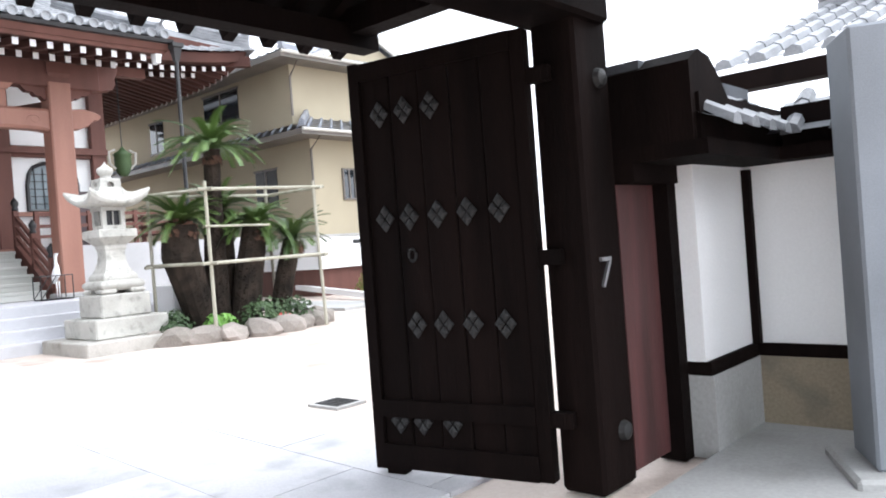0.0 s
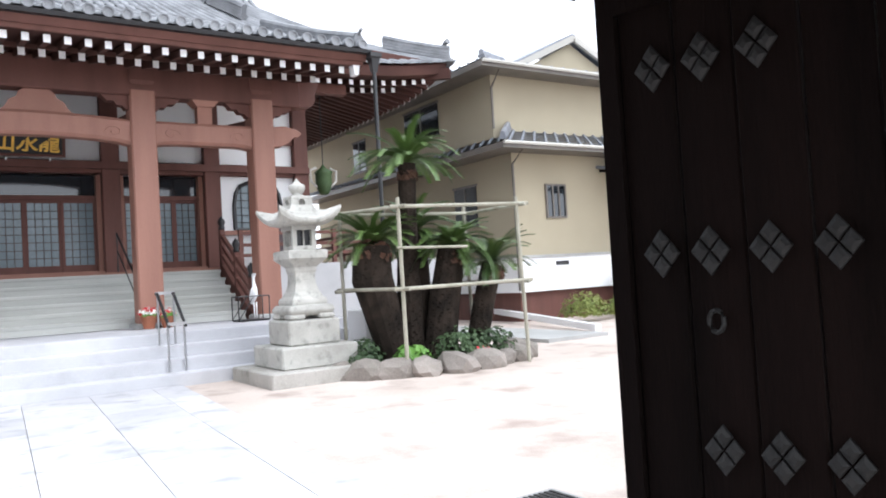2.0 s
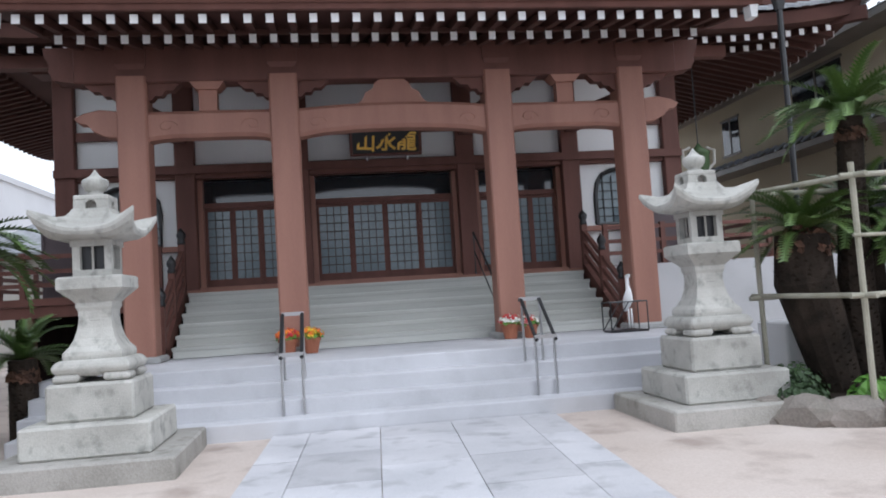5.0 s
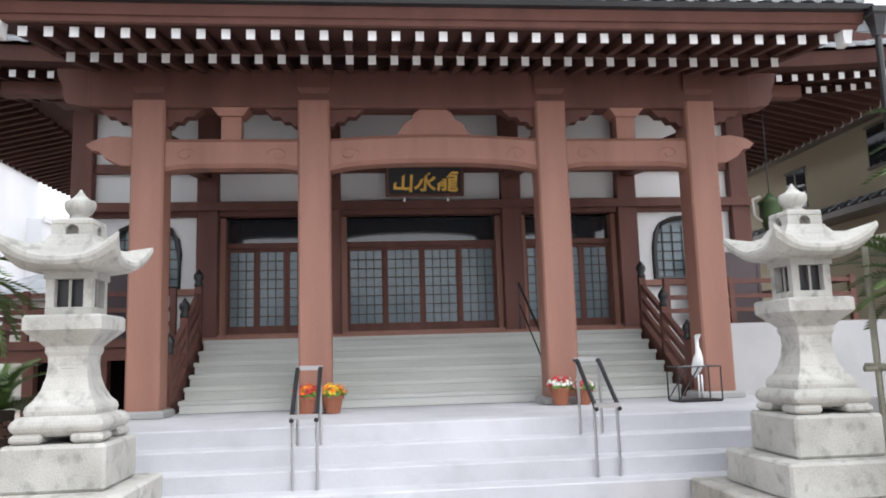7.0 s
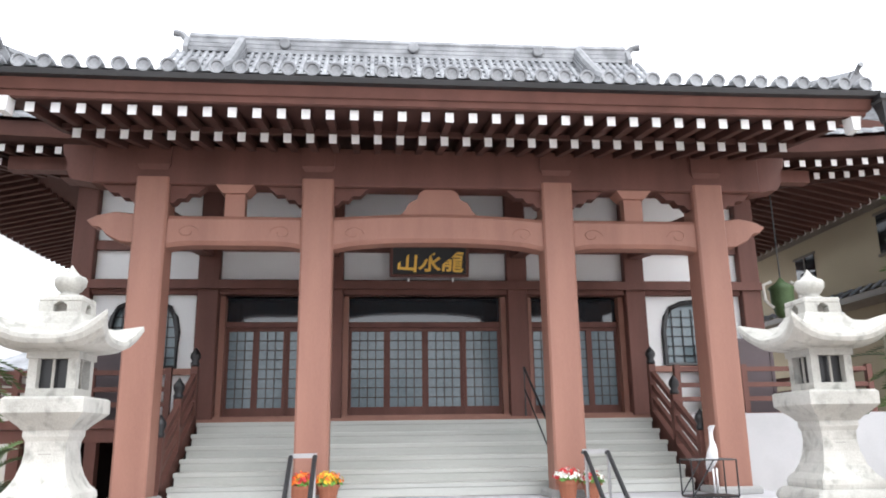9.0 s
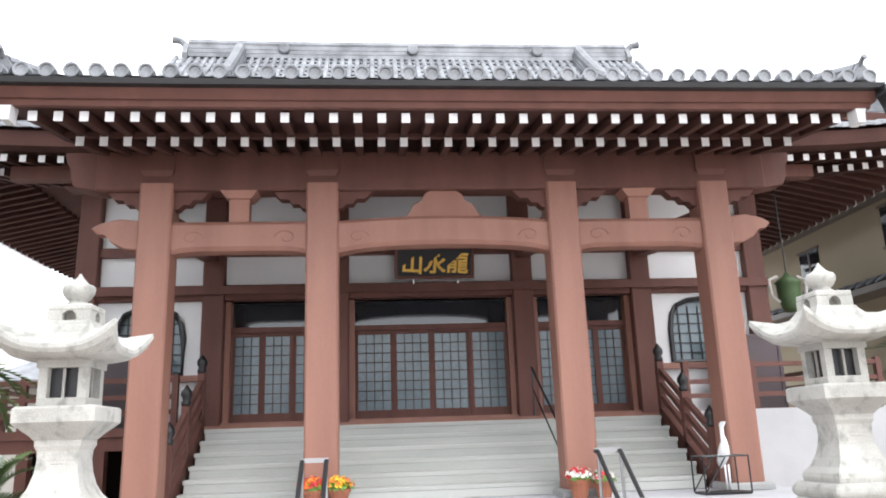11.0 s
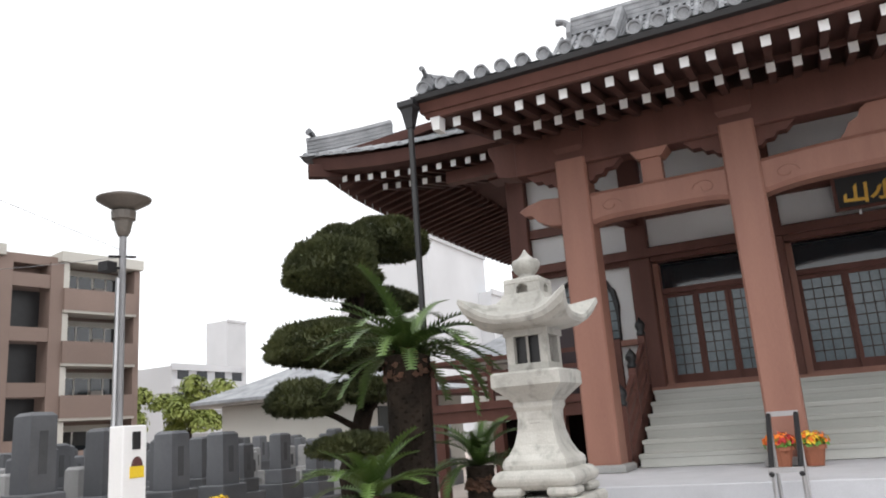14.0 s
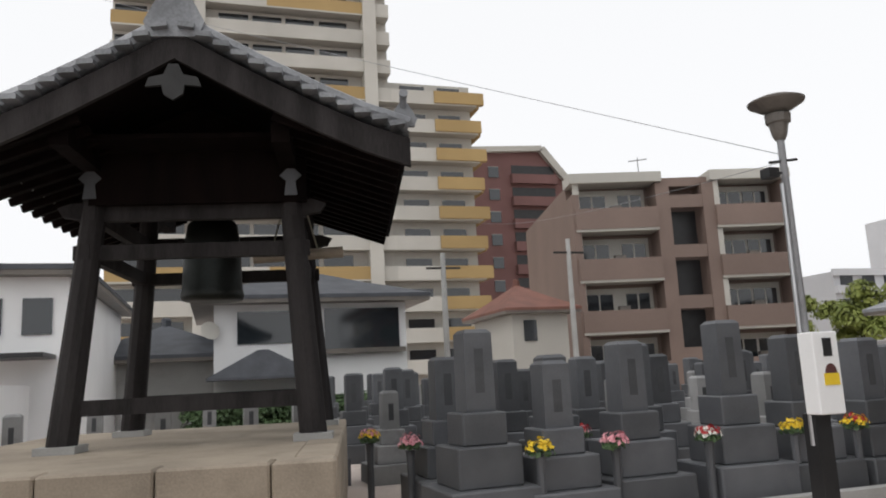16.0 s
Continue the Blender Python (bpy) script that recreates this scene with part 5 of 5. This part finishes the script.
    part("vase", loft(bmesh.new(), [circle(.045, -.37, 8), circle(.045, .25, 8), circle(.055, .38, 8), circle(.06, .4, 8)]), M_TOMB, f)
    part("foliage", clump(bmesh.new(), (0, 0, .42), .14, 60, .035), M_SHRUB, f)
    part("blossom", clump(bmesh.new(), (0, 0, .47), .15, 45, .03), random.choice((M_YELLOW, M_PINK, M_WHITEPETAL, M_YELLOW)), f)
    part("blossom", clump(bmesh.new(), (0, 0, .5), .13, 30, .03), random.choice((M_YELLOW, M_PINK, M_WHITEPETAL, M_REDPETAL)), f)
tagged(part("cemetery_kerb", boxed(1.6, 9.3, -8.35, -8.2, -.05, .18), M_CONC), "low grey concrete kerb of the graves", "kerb", kind="structure")
bm = box(bmesh.new(), 1.1, 11.9, -24.8, -24.4, 0, 1.2)
for k in range(44):
    clump(bm, (1.1 + .25 * k, -24.5 + random.uniform(-.1, .1), .75 + random.uniform(-.1, .1)), .42, 130, .09, 1.2, 1.0)
    clump(bm, (1.1 + .25 * k, -24.35, .3), .35, 60, .09, 1.2, 1.0)
tagged(part("cemetery_hedge", bm, M_SHRUB), "dark green clipped hedge behind the graves", "hedge")

# ---- lamp post with a box ----
lamp = thing("yard_lamp", "yard lamp on a slim pole with saucer shade and white box", "lamp post", at=(6.72, -6.5, 0))
part("pole", tube(bmesh.new(), [(0, 0, 0), (0, 0, 3.42)], [.045, .03], 10), M_POLE, lamp)
part("conduit", tube(bmesh.new(), [(.07, .02, .9), (.06, .02, 3.0)], .018, 6), M_STEEL, lamp)
part("lamp_neck", loft(bmesh.new(), [circle(r, z, 14) for r, z in ((.04, 3.38), (.06, 3.42), (.08, 3.52), (.1, 3.53), (.105, 3.6), (.06, 3.62))]), M_LAMP, lamp)
part("shade", loft(bmesh.new(), [circle(r, z, 24) for r, z in ((.06, 3.61), (.12, 3.635), (.225, 3.7), (.23, 3.715), (.15, 3.75), (.02, 3.765))]), M_LAMP, lamp, "brown saucer-shaped shade")
cbx = part("meter_box", boxed(-.12, .12, .04, .2, 1.14, 1.77), M_WHITEEND, lamp, "white metal switch box", bevel=.008)
part("box_window", boxed(-.05, .03, .2, .206, 1.58, 1.72), M_BLACK, cbx)
part("sticker", boxed(-.09, .05, .2, .206, 1.36, 1.45), M_YELLOW, cbx, "yellow sticker")
part("sticker", loft(bmesh.new(), [[(-.02 + .055 * math.cos(t), yy, 1.45 + .075 * max(0, math.sin(t))) for t in [i * .35 for i in range(10)]] for yy in (.2, .206)]), M_REDBOARD, cbx, "dark red sticker")
part("floodlight", boxed(.12, .22, -.03, .08, 3.04, 3.12), M_BLACK, lamp)
part("arm", tube(bmesh.new(), [(.0, 0, 3.1), (.14, 0, 3.08)], .012, 6), M_IRON, lamp)
part("insulator", tube(bmesh.new(), [(-.14, 0, 3.22), (.14, 0, 3.18)], .012, 6), M_IRON, lamp)
part("dark_stand", boxed(-.07, .07, -.06, .08, 0, 1.14), M_BLACK, lamp)
for a, b in (((6.7, -6.5, 3.2), (-1, -36, 9)), ((6.7, -6.5, 3.25), (30, -40, 24))):
    pts = [Vector(a).lerp(Vector(b), t) - Vector((0, 0, 1.2 * t * (1 - t))) for t in [i / 14 for i in range(15)]]
    tagged(part("overhead_wire", tube(bmesh.new(), pts, .0035, 5), M_POLE), "thin dark overhead wire to the lamp", "wire")

# ---- bell tower ----
tower = thing("bell_tower", "dark timber bell tower with tiled gable roof on a stone platform", "bell tower")
TX, TY = 11.5, -11.15
n_st = 5
for k in range(n_st):
    a, b = 9.95 + k * 4.2 / n_st, 9.95 + (k + 1) * 4.2 / n_st
    for z0, z1 in ((0, .5), (.5, 1.0)):
        o = .35 * (z0 > 0)
        part("platform_stone", boxed(a + .006 - o * (k > 0), b - .006 - o * (k < n_st - 1), -7.95, -7.6, z0 + .004, z1 - .004), M_PLATFORM, tower, bevel=.02)
for k in range(5):
    a, b = -7.96 - k * 1.15, -7.96 - (k + 1) * 1.15
    for z0 in (0, .5):
        part("platform_stone", boxed(9.95, 10.3, b + .005, a - .005, z0 + .004, z0 + .496), M_PLATFORM, tower, bevel=.02)
part("platform_fill", boxed(10.3, 14.15, -13.7, -7.96, 0, .985), M_PLATFORM, tower)
for sx in (-1, 1):
    for sy in (-1, 1):
        part("post", tube(bmesh.new(), [(TX + sx * 1.26, TY + sy * 1.25, 1.0), (TX + sx * 1.05, TY + sy * 1.08, 3.55), (TX + sx * 1.03, TY + sy * 1.06, 4.0)], [.15, .125, .12], 10), M_OLDWOOD, tower)
        part("post_stone", boxed(TX + sx * 1.26 - .2, TX + sx * 1.26 + .2, TY + sy * 1.25 - .2, TY + sy * 1.25 + .2, .98, 1.06), M_CONC, tower)
        part("carved_nose", extrude(bmesh.new(), [(0, 0), (.32, .05), (.38, .15), (.24, .2), (0, .2)], -.05, .05), M_OLDWOOD, tower).matrix_basis = pose(TX + sx * 1.05, TY + sy * 1.08, 3.4, 0, 0, -90 if sx > 0 else 90)
    for z, h in ((1.42, .16), (3.05, .16), (3.5, .2)):
        e = 1.24 - (z - 1) * .07
        part("tie_beam", bar(bmesh.new(), (TX - e - .15, TY + sx * e, z), (TX + e + .15, TY + sx * e, z), .1, h), M_OLDWOOD, tower)
        if z > 2:
            part("tie_beam", bar(bmesh.new(), (TX + sx * e, TY - e - .15, z), (TX + sx * e, TY + e + .15, z), .1, h), M_OLDWOOD, tower)
    # purlins in near-black wood, the roof's shade put into their colour
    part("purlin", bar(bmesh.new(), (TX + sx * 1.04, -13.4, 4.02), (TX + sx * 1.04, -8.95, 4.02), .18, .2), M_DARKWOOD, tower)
# panel added to keep the space under the roof dark, bell beam darkened likewise
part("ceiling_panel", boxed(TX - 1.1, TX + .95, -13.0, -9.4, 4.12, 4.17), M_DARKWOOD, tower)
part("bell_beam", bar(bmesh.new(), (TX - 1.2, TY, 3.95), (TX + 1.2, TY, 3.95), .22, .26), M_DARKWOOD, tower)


def tower_slope(s):
    def f(u, v):
        w = 1 - v
        return Vector((TX - .08 + s * 2.22 * w, -13.6 + 4.85 * (u if s < 0 else 1 - u), 3.82 + 1.1 * (1 - w) ** 1.2 + .1 * abs(2 * u - 1) ** 4))
    return f


for s in (-1, 1):
    part("roof_tiles", tile_slope(bmesh.new(), tower_slope(s), 17, 9, .07), M_TILE, tower)
    # sheathing and rafters darker than the posts to paint the underside's shade
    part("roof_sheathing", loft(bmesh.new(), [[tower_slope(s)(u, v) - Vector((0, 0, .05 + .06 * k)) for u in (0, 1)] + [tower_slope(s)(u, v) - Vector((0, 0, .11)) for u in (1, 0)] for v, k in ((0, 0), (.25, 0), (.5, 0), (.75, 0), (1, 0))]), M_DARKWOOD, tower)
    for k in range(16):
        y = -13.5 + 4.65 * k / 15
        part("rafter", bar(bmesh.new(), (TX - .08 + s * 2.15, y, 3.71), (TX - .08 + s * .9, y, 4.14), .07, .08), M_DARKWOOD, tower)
    pts = [tower_slope(s)(1 if s < 0 else 0, v) for v in (0, .2, .4, .6, .8, 1)]
    part("bargeboard", loft(bmesh.new(), [[p + Vector((0, .06, -.06)), p + Vector((0, .0, -.06)), p + Vector((0, 0, -.34)), p + Vector((0, .06, -.34))] for p in pts]), M_OLDWOOD, tower)
    part("verge_tiles", tube(bmesh.new(), [p + Vector((0, -.02, .1)) for p in pts], .085, 8), M_TILE, tower)
    part("verge_tiles", tube(bmesh.new(), [p + Vector((0, -.26, .12)) for p in pts], .085, 8), M_TILE, tower)
    for i in range(13):
        p = tower_slope(s)(1 if s < 0 else 0, (i + .3) / 13.5)
        q = tower_slope(s)(1 if s < 0 else 0, (i + 1.2) / 13.5)
        part("verge_tile", bar(bmesh.new(), p + Vector((0, .06, .07)), q + Vector((0, .06, .0)), .2, .05), M_TILE, tower)
    ogre_tile("ogre_tile", tower, Matrix.Translation(tower_slope(s)(1 if s < 0 else 0, .02) + Vector((0, -.1, .1))) @ pose(0, 0, 0, 0, 0, 90), .45)
part("ridge", ridge_bar(bmesh.new(), [(TX - .08, -13.6, 4.94), (TX - .08, -8.75, 4.94)], .3, .34), M_TILE, tower)
ogre_tile("ogre_tile", tower, Matrix.Translation((TX - .08, -8.72, 4.89)) @ pose(0, 0, 0, 0, 0, 90), .95)
part("gable_pendant", extrude(bmesh.new(), [(0, -.28), (.12, -.2), (.14, -.08), (.34, -.1), (.3, .02), (.12, .06), (.06, .2), (-.06, .2), (-.12, .06), (-.3, .02), (-.34, -.1), (-.14, -.08), (-.12, -.2)], -.03, .03), M_IRON, tower, "carved grey gable pendant").matrix_basis = pose(TX - .08, -8.68, 4.46, 0, 0, 90) @ Matrix.Scale(.75, 4)
# near-black panel fills the gable with the dark of the roof space
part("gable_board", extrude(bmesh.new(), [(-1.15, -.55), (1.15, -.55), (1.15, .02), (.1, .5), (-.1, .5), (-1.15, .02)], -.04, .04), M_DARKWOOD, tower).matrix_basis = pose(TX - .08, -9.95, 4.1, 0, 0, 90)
for sx in (-1, 1):
    part("bracket_carving", extrude(bmesh.new(), [(-.07, 0), (.07, 0), (.05, .16), (.12, .22), (.04, .3), (.05, .46), (-.05, .46), (-.04, .3), (-.12, .22), (-.05, .16)], -.03, .03), M_TOMB, tower, "weathered carved bracket").matrix_basis = pose(TX + sx * 1.06, -9.93, 3.62, 0, 0, 90)
bell = thing("bronze_bell", "large dark bronze temple bell hanging under the roof", "bell", at=(TX, TY, 0))
part("body", loft(bmesh.new(), [circle(r, z, 24) for r, z in ((.36, 2.62), (.38, 2.68), (.36, 2.74), (.35, 3.0), (.33, 3.35), (.3, 3.55), (.2, 3.66), (.02, 3.7))]), M_BRONZE, bell, smooth=True)
part("hanger", tube(bmesh.new(), [(-.09, 0, 3.66), (-.08, 0, 3.8), (0, 0, 3.86), (.08, 0, 3.8), (.09, 0, 3.66)], .03, 6), M_BRONZE, bell)
log = thing("striking_log", "pale wooden striking log hung on ropes", "striking log")
part("log", tube(bmesh.new(), [(TX - .5, TY + .05, 3.12), (TX - 1.6, TY + .1, 3.16)], .07, 10), M_PLATFORM, log)
part("rope", tube(bmesh.new(), [(TX - .7, TY, 3.15), (TX - .9, TY, 3.9)], .012, 5), M_BAMBOO, log)
part("rope", tube(bmesh.new(), [(TX - 1.3, TY, 3.15), (TX - 1.1, TY, 3.9)], .012, 5), M_BAMBOO, log)
swing = Matrix.Translation((11.5, -9.9, 0)) @ pose(0, 0, 0, 0, 0, -10) @ Matrix.Translation((-11.5, 9.9, 0))
for o in (tower, bell, log):
    o.matrix_basis = swing @ o.matrix_basis
wf = thing("white_fence", "low white metal fence panels beside the bell tower", "fence")
for k in range(5):
    part("panel", boxed(13.9 + k * .5, 14.36 + k * .5, -12.06, -12.0, .1, 1.5), M_WHITEEND, wf)


# ---- buildings beyond ----
def facade_window(parent, x0, x1, z0, z1, y=-.02, m=None):
    w = part("window", boxed(x0, x1, y - .03, y + .05, z0, z1), m or M_GLASS, parent)
    part("mullion", boxed((x0 + x1) / 2 - .04, (x0 + x1) / 2 + .04, y - .05, y - .03, z0, z1), M_OFFWHITE, w)
    part("window_frame", boxed(x0 - .06, x1 + .06, y - .06, y - .03, z1, z1 + .07), M_OFFWHITE, w)


apt = thing("apartment_block", "four-storey brown tiled apartment block with balconies", "apartment building", at=(-5.8, -35, 0), turn=167)
part("wall", boxed(0, 11.2, 1.3, 13.4, 0, 10.9), M_BROWNTILE, apt)
part("wall", boxed(0, .35, .0, 1.3, 0, 10.2), M_BROWNTILE, apt)
for x0, x1 in ((4.3, 5.0), (6.7, 7.3), (10.9, 11.2)):
    part("wall", boxed(x0, x1, .05, 1.3, 0, 10.7), M_BROWNTILE, apt)
part("parapet", boxed(-.1, 4.6, -.15, 1.4, 10.75, 11.25), M_OFFWHITE, apt)
part("parapet", boxed(4.6, 7.1, .3, 1.4, 10.55, 11.0), M_BROWNTILE, apt)
part("parapet", boxed(7.1, 11.3, -.15, 1.4, 10.75, 11.25), M_OFFWHITE, apt)
for z in (8.4, 5.85, 3.3, .75):
    for x0, x1 in ((.1, 4.3), (7.3, 10.95)):
        part("balcony", boxed(x0, x1, -.12, .06, z, z + 1.05), M_BROWNTILE, apt)
        part("balcony_floor", boxed(x0, x1, -.08, 1.3, z - .12, z), M_OFFWHITE, apt)
        part("recess", boxed(x0 + .25, x1 - .2, 1.26, 1.3, z, z + 2.25), M_OFFWHITE, apt)
        a, b = x0 + .5, x1 - .4
        part("end_pier", boxed(x0, x0 + .28, .06, .3, z + 1.05, z + 2.4), M_OFFWHITE, apt)
        facade_window(apt, a, a + 1.4, z + .1, z + 1.95, 1.24)
        facade_window(apt, b - 1.2, b, z + .1, z + 1.95, 1.24)
        part("air_conditioner", boxed((a + b) / 2 - .15, (a + b) / 2 + .4, .5, .8, z + .75, z + 1.3), M_LAMP, apt)
    # black sheet paints the shade of the open stairwell
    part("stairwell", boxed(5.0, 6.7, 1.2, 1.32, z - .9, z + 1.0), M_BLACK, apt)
    part("stair_parapet", boxed(5.0, 6.7, .1, .25, z + 1.0, z + 1.65), M_BROWNTILE, apt)
part("antenna", tube(bmesh.new(), [(4.2, 2, 11), (4.2, 2, 12.6)], .03, 5), M_POLE, apt)
part("antenna", tube(bmesh.new(), [(3.7, 2, 12.4), (4.7, 2, 12.5)], .03, 5), M_POLE, apt)

tall = thing("tower_block", "tall off-white and ochre apartment tower with balconies", "apartment building", at=(0, -72, 0))
part("wall", boxed(-5.6, 20.5, -16, -1.5, 0, 46), M_OFFWHITE, tall)
part("wall", boxed(-14.3, -5.6, -16, -1.5, 0, 31.5), M_OFFWHITE, tall)
part("pilaster", boxed(-4.2, -2.9, -1.5, .3, 0, 46), M_OFFWHITE, tall)
part("pilaster", boxed(12.2, 13.2, -1.5, .3, 0, 46), M_OFFWHITE, tall)
for f in range(15):
    z = 2.0 + f * 3.0
    for x0, x1, m in ((-2.9, 6.5, M_OFFWHITE if f % 3 else M_TAN), (6.5, 12.2, M_OFFWHITE), (13.2, 20.5, M_TAN if f % 2 else M_OFFWHITE), (-5.6, -4.2, M_OFFWHITE)):
        part("balcony", boxed(x0, x1, -.2, 0, z, z + 1.25), m, tall)
        part("balcony_floor", boxed(x0, x1, -1.5, 0, z - .15, z), M_OFFWHITE, tall)
    # windows widened so their dark glass doubles as the balconies' shade
    for x in (-1.5, 1.8, 5.0, 8.2, 14, 17.5):
        facade_window(tall, x, x + 2.8, z + .2, z + 2.5, -1.45)
    if z + 1.2 < 31.5:
        part("balcony", boxed(-10.0, -5.6, -.2, 0, z, z + 1.25), M_OFFWHITE, tall)
        part("balcony", boxed(-14.9 - .4 * (f % 2), -10.0, -.4, .2, z, z + 1.25), M_TAN, tall)
        part("balcony_floor", boxed(-14.6, -5.6, -1.5, 0, z - .15, z), M_OFFWHITE, tall)
        facade_window(tall, -9.4, -6.8, z + .2, z + 2.2, -1.45)
        facade_window(tall, -13.2, -10.8, z + .2, z + 2.2, -1.45)
        part("side_balcony", boxed(-15.2, -14.3, -6, -1, z, z + 1.2), M_TAN, tall)

mar = thing("maroon_block", "maroon tiled apartment block with a slanted top", "apartment building", at=(-21, -90, 0))
part("wall", loft(bmesh.new(), [[(x, y, z) for x, z in ((2, 0), (-12.4, 0), (-12.4, 25.5), (-8.6, 30.4), (2, 29.6))] for y in (0, -15)]), M_MAROON, mar)
part("crown_beam", bar(bmesh.new(), (-8.6, .3, 30.4), (-12.6, .3, 25.6), .8, .9), M_OFFWHITE, mar)
part("crown_beam", bar(bmesh.new(), (2, .3, 29.8), (-8.6, .3, 30.4), .8, .7), M_OFFWHITE, mar)
for f in range(9):
    z = 2 + f * 2.95
    part("balcony", boxed(-10.5, -4.2, .0, .8, z, z + 1.2), M_MAROON, mar)
    # thin black sheet in place of the shade behind each balcony
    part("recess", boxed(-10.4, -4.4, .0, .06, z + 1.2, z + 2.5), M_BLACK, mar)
    facade_window(mar, -2.6, -1.2, z + .8, z + 2.2, .06)


def small_house(name, label, x0, x1, y0, y1, zw, rise, mw, mr, over=.7, along="x"):
    h = thing(name, label, "house")
    part("wall", boxed(x0, x1, y0, y1, 0, zw), mw, h)
    cx, cy = (x0 + x1) / 2, (y0 + y1) / 2
    a, b = (x1 - x0) / 2 + over, (y1 - y0) / 2 + over
    k = max(0.1, a - b) if along == "x" else .1
    q = .1 if along == "x" else max(.1, b - a)
    part("roof", loft(bmesh.new(), [square(a, zw, b, cx, cy), square(a, zw + .12, b, cx, cy), square((a + k) / 2, zw + .12 + rise * .46, (b + q) / 2, cx, cy), square(k, zw + .1 + rise, q, cx, cy)]), mr, h)
    part("eave", loft(bmesh.new(), [square(a - .02, zw - .12, b - .02, cx, cy), square(a - .02, zw, b - .02, cx, cy)]), M_LAMP, h)
    part("ridge", ridge_bar(bmesh.new(), [(cx - k, cy - q, zw + rise), (cx + k, cy + q, zw + rise)], .3, .3), mr, h)
    return h


h1 = small_house("white_house", "white two-storey house with blue-grey hip roof behind the graves", 5.2, 11.3, -33, -26, 4.2, 1.35, M_WHITE, M_TILEDARK)
part("window", boxed(8.9, 10.6, -26.02, -25.95, 2.85, 3.85), M_GLASS, h1)
# flat dark pane on the wall paints the shade of the balcony opening
bl = part("balcony_recess", boxed(5.45, 7.9, -26.02, -25.93, 2.6, 3.9), M_GLASS, h1, "dark pane for the shade in a balcony opening with rounded top")
part("railing", boxed(5.3, 8.1, -25.93, -25.7, 2.45, 2.6), M_LAMP, bl)
part("lower_roof", loft(bmesh.new(), [square(1.6, 1.75, 1.0, 9.9, -25.2), square(1.6, 1.83, 1.0, 9.9, -25.2), square(.15, 2.6, .9, 9.9, -25.3)]), M_TILEDARK, h1)
part("dish", loft(bmesh.new(), [circle(.3, 0), circle(.2, -.08), circle(.02, -.12)]), M_OFFWHITE, h1).matrix_basis = pose(11.4, -25.8, 3.3, -70, 0, 20)
h2 = small_house("white_annex", "white building with a shallow dark roof edge", 14.4, 22, -30, -20, 4.3, .9, M_WHITE, M_TILEDARK, .4)
for x in (14.7, 15.7, 17.2):
    part("window", boxed(x, x + .6, -20.03, -19.96, 2.9, 3.7), M_GLASS, h2)
part("canopy", boxed(14.6, 19, -20, -18.6, 2.35, 2.45), M_BLACK, h2)
h3 = small_house("cream_house", "small cream house with a dull red tiled roof", -3.6, -1.0, -37, -32, 4.2, 1.3, M_OFFWHITE, M_OLDRED, .5)
part("window", boxed(-2.1, -1.5, -32.03, -31.95, 2.9, 3.8), M_GLASS, h3)
h4 = small_house("temple_house", "white-walled temple residence with grey tiled roof", -22, -13.5, -24, -17, 3.2, 2.0, M_OFFWHITE, M_TILE, .9)
for x in (-15, -17.2, -20):
    part("window", boxed(x - .6, x + .6, -17.03, -16.95, 1.2, 2.6), M_GLASS, h4)
h5 = small_house("temple_annex", "white-walled annex with grey tiled gable roof", -24, -17, -14, -9, 4.0, 2.0, M_OFFWHITE, M_TILE, .8)
small_house("tiled_roof_house", "low house with dark tiled roof beyond the graves", 10.5, 15.5, -34, -29, 2.6, 1.2, M_CONC, M_TILEDARK)


def far_block(name, label, x0, x1, y0, y1, h, m, floors=0):
    t = thing(name, label, "building")
    part("wall", boxed(x0, x1, y0, y1, 0, h), m, t)
    part("parapet", boxed(x0 - .2, x1 + .2, y1, y1 + .3, h - .5, h + .3), m, t)
    for f in range(floors):
        z = 1.2 + f * h / floors
        for k in range(4):
            a = x0 + (x1 - x0) * (k + .15) / 4
            part("window", boxed(a, a + (x1 - x0) * .14, y1, y1 + .06, z, z + 1.3), M_GLASS, t)
        part("balcony", boxed(x0, x1, y1, y1 + .5, z - .9, z), m, t)
    return t


far_block("grey_apartments", "pale grey four-storey apartments in the distance", -71, -58, -90, -73, 11.5, M_FARGREY, 4)
far_block("white_tower", "plain white tower block far off", -187, -178, -182, -173, 41, M_FARGREY)
far_block("white_office", "white concrete building behind the hall", -95, -76, -60, -46, 27, M_FARGREY, 0)
far_block("white_block", "lower white concrete block behind the hall", -125, -92, -58, -44, 21, M_FARGREY, 0)
for x, y, s in ((-36, -48, 3.2), (-31, -50, 2.6), (-33, -62, 4)):
    tr = thing("street_tree", "light green broad-leaved tree beyond the graves", "tree", at=(x, y, 0))
    part("trunk", tube(bmesh.new(), [(0, 0, 0), (.2, 0, 2), (0, .2, 5)], [.25, .2, .1]), M_BARK, tr)
    bm = bmesh.new()
    for k in range(18):
        clump(bm, (random.uniform(-s, s) * .6, random.uniform(-s, s) * .6, 2.6 + random.uniform(0, s * 1.1)), s * .42, 260, .2, 1.0, 1.6)
    part("crown", bm, M_YELLOWLEAF, tr)
for x, y, h in ((2.6, -30, 6.4), (-3.4, -31, 7.2)):
    pl = thing("utility_pole", "grey concrete utility pole", "utility pole", at=(x, y, 0))
    part("pole", tube(bmesh.new(), [(0, 0, 0), (0, 0, h)], [.14, .1]), M_CONC, pl)
    part("crossarm", bar(bmesh.new(), (-.7, 0, h - .6), (.7, 0, h - .6), .08, .08), M_IRON, pl)
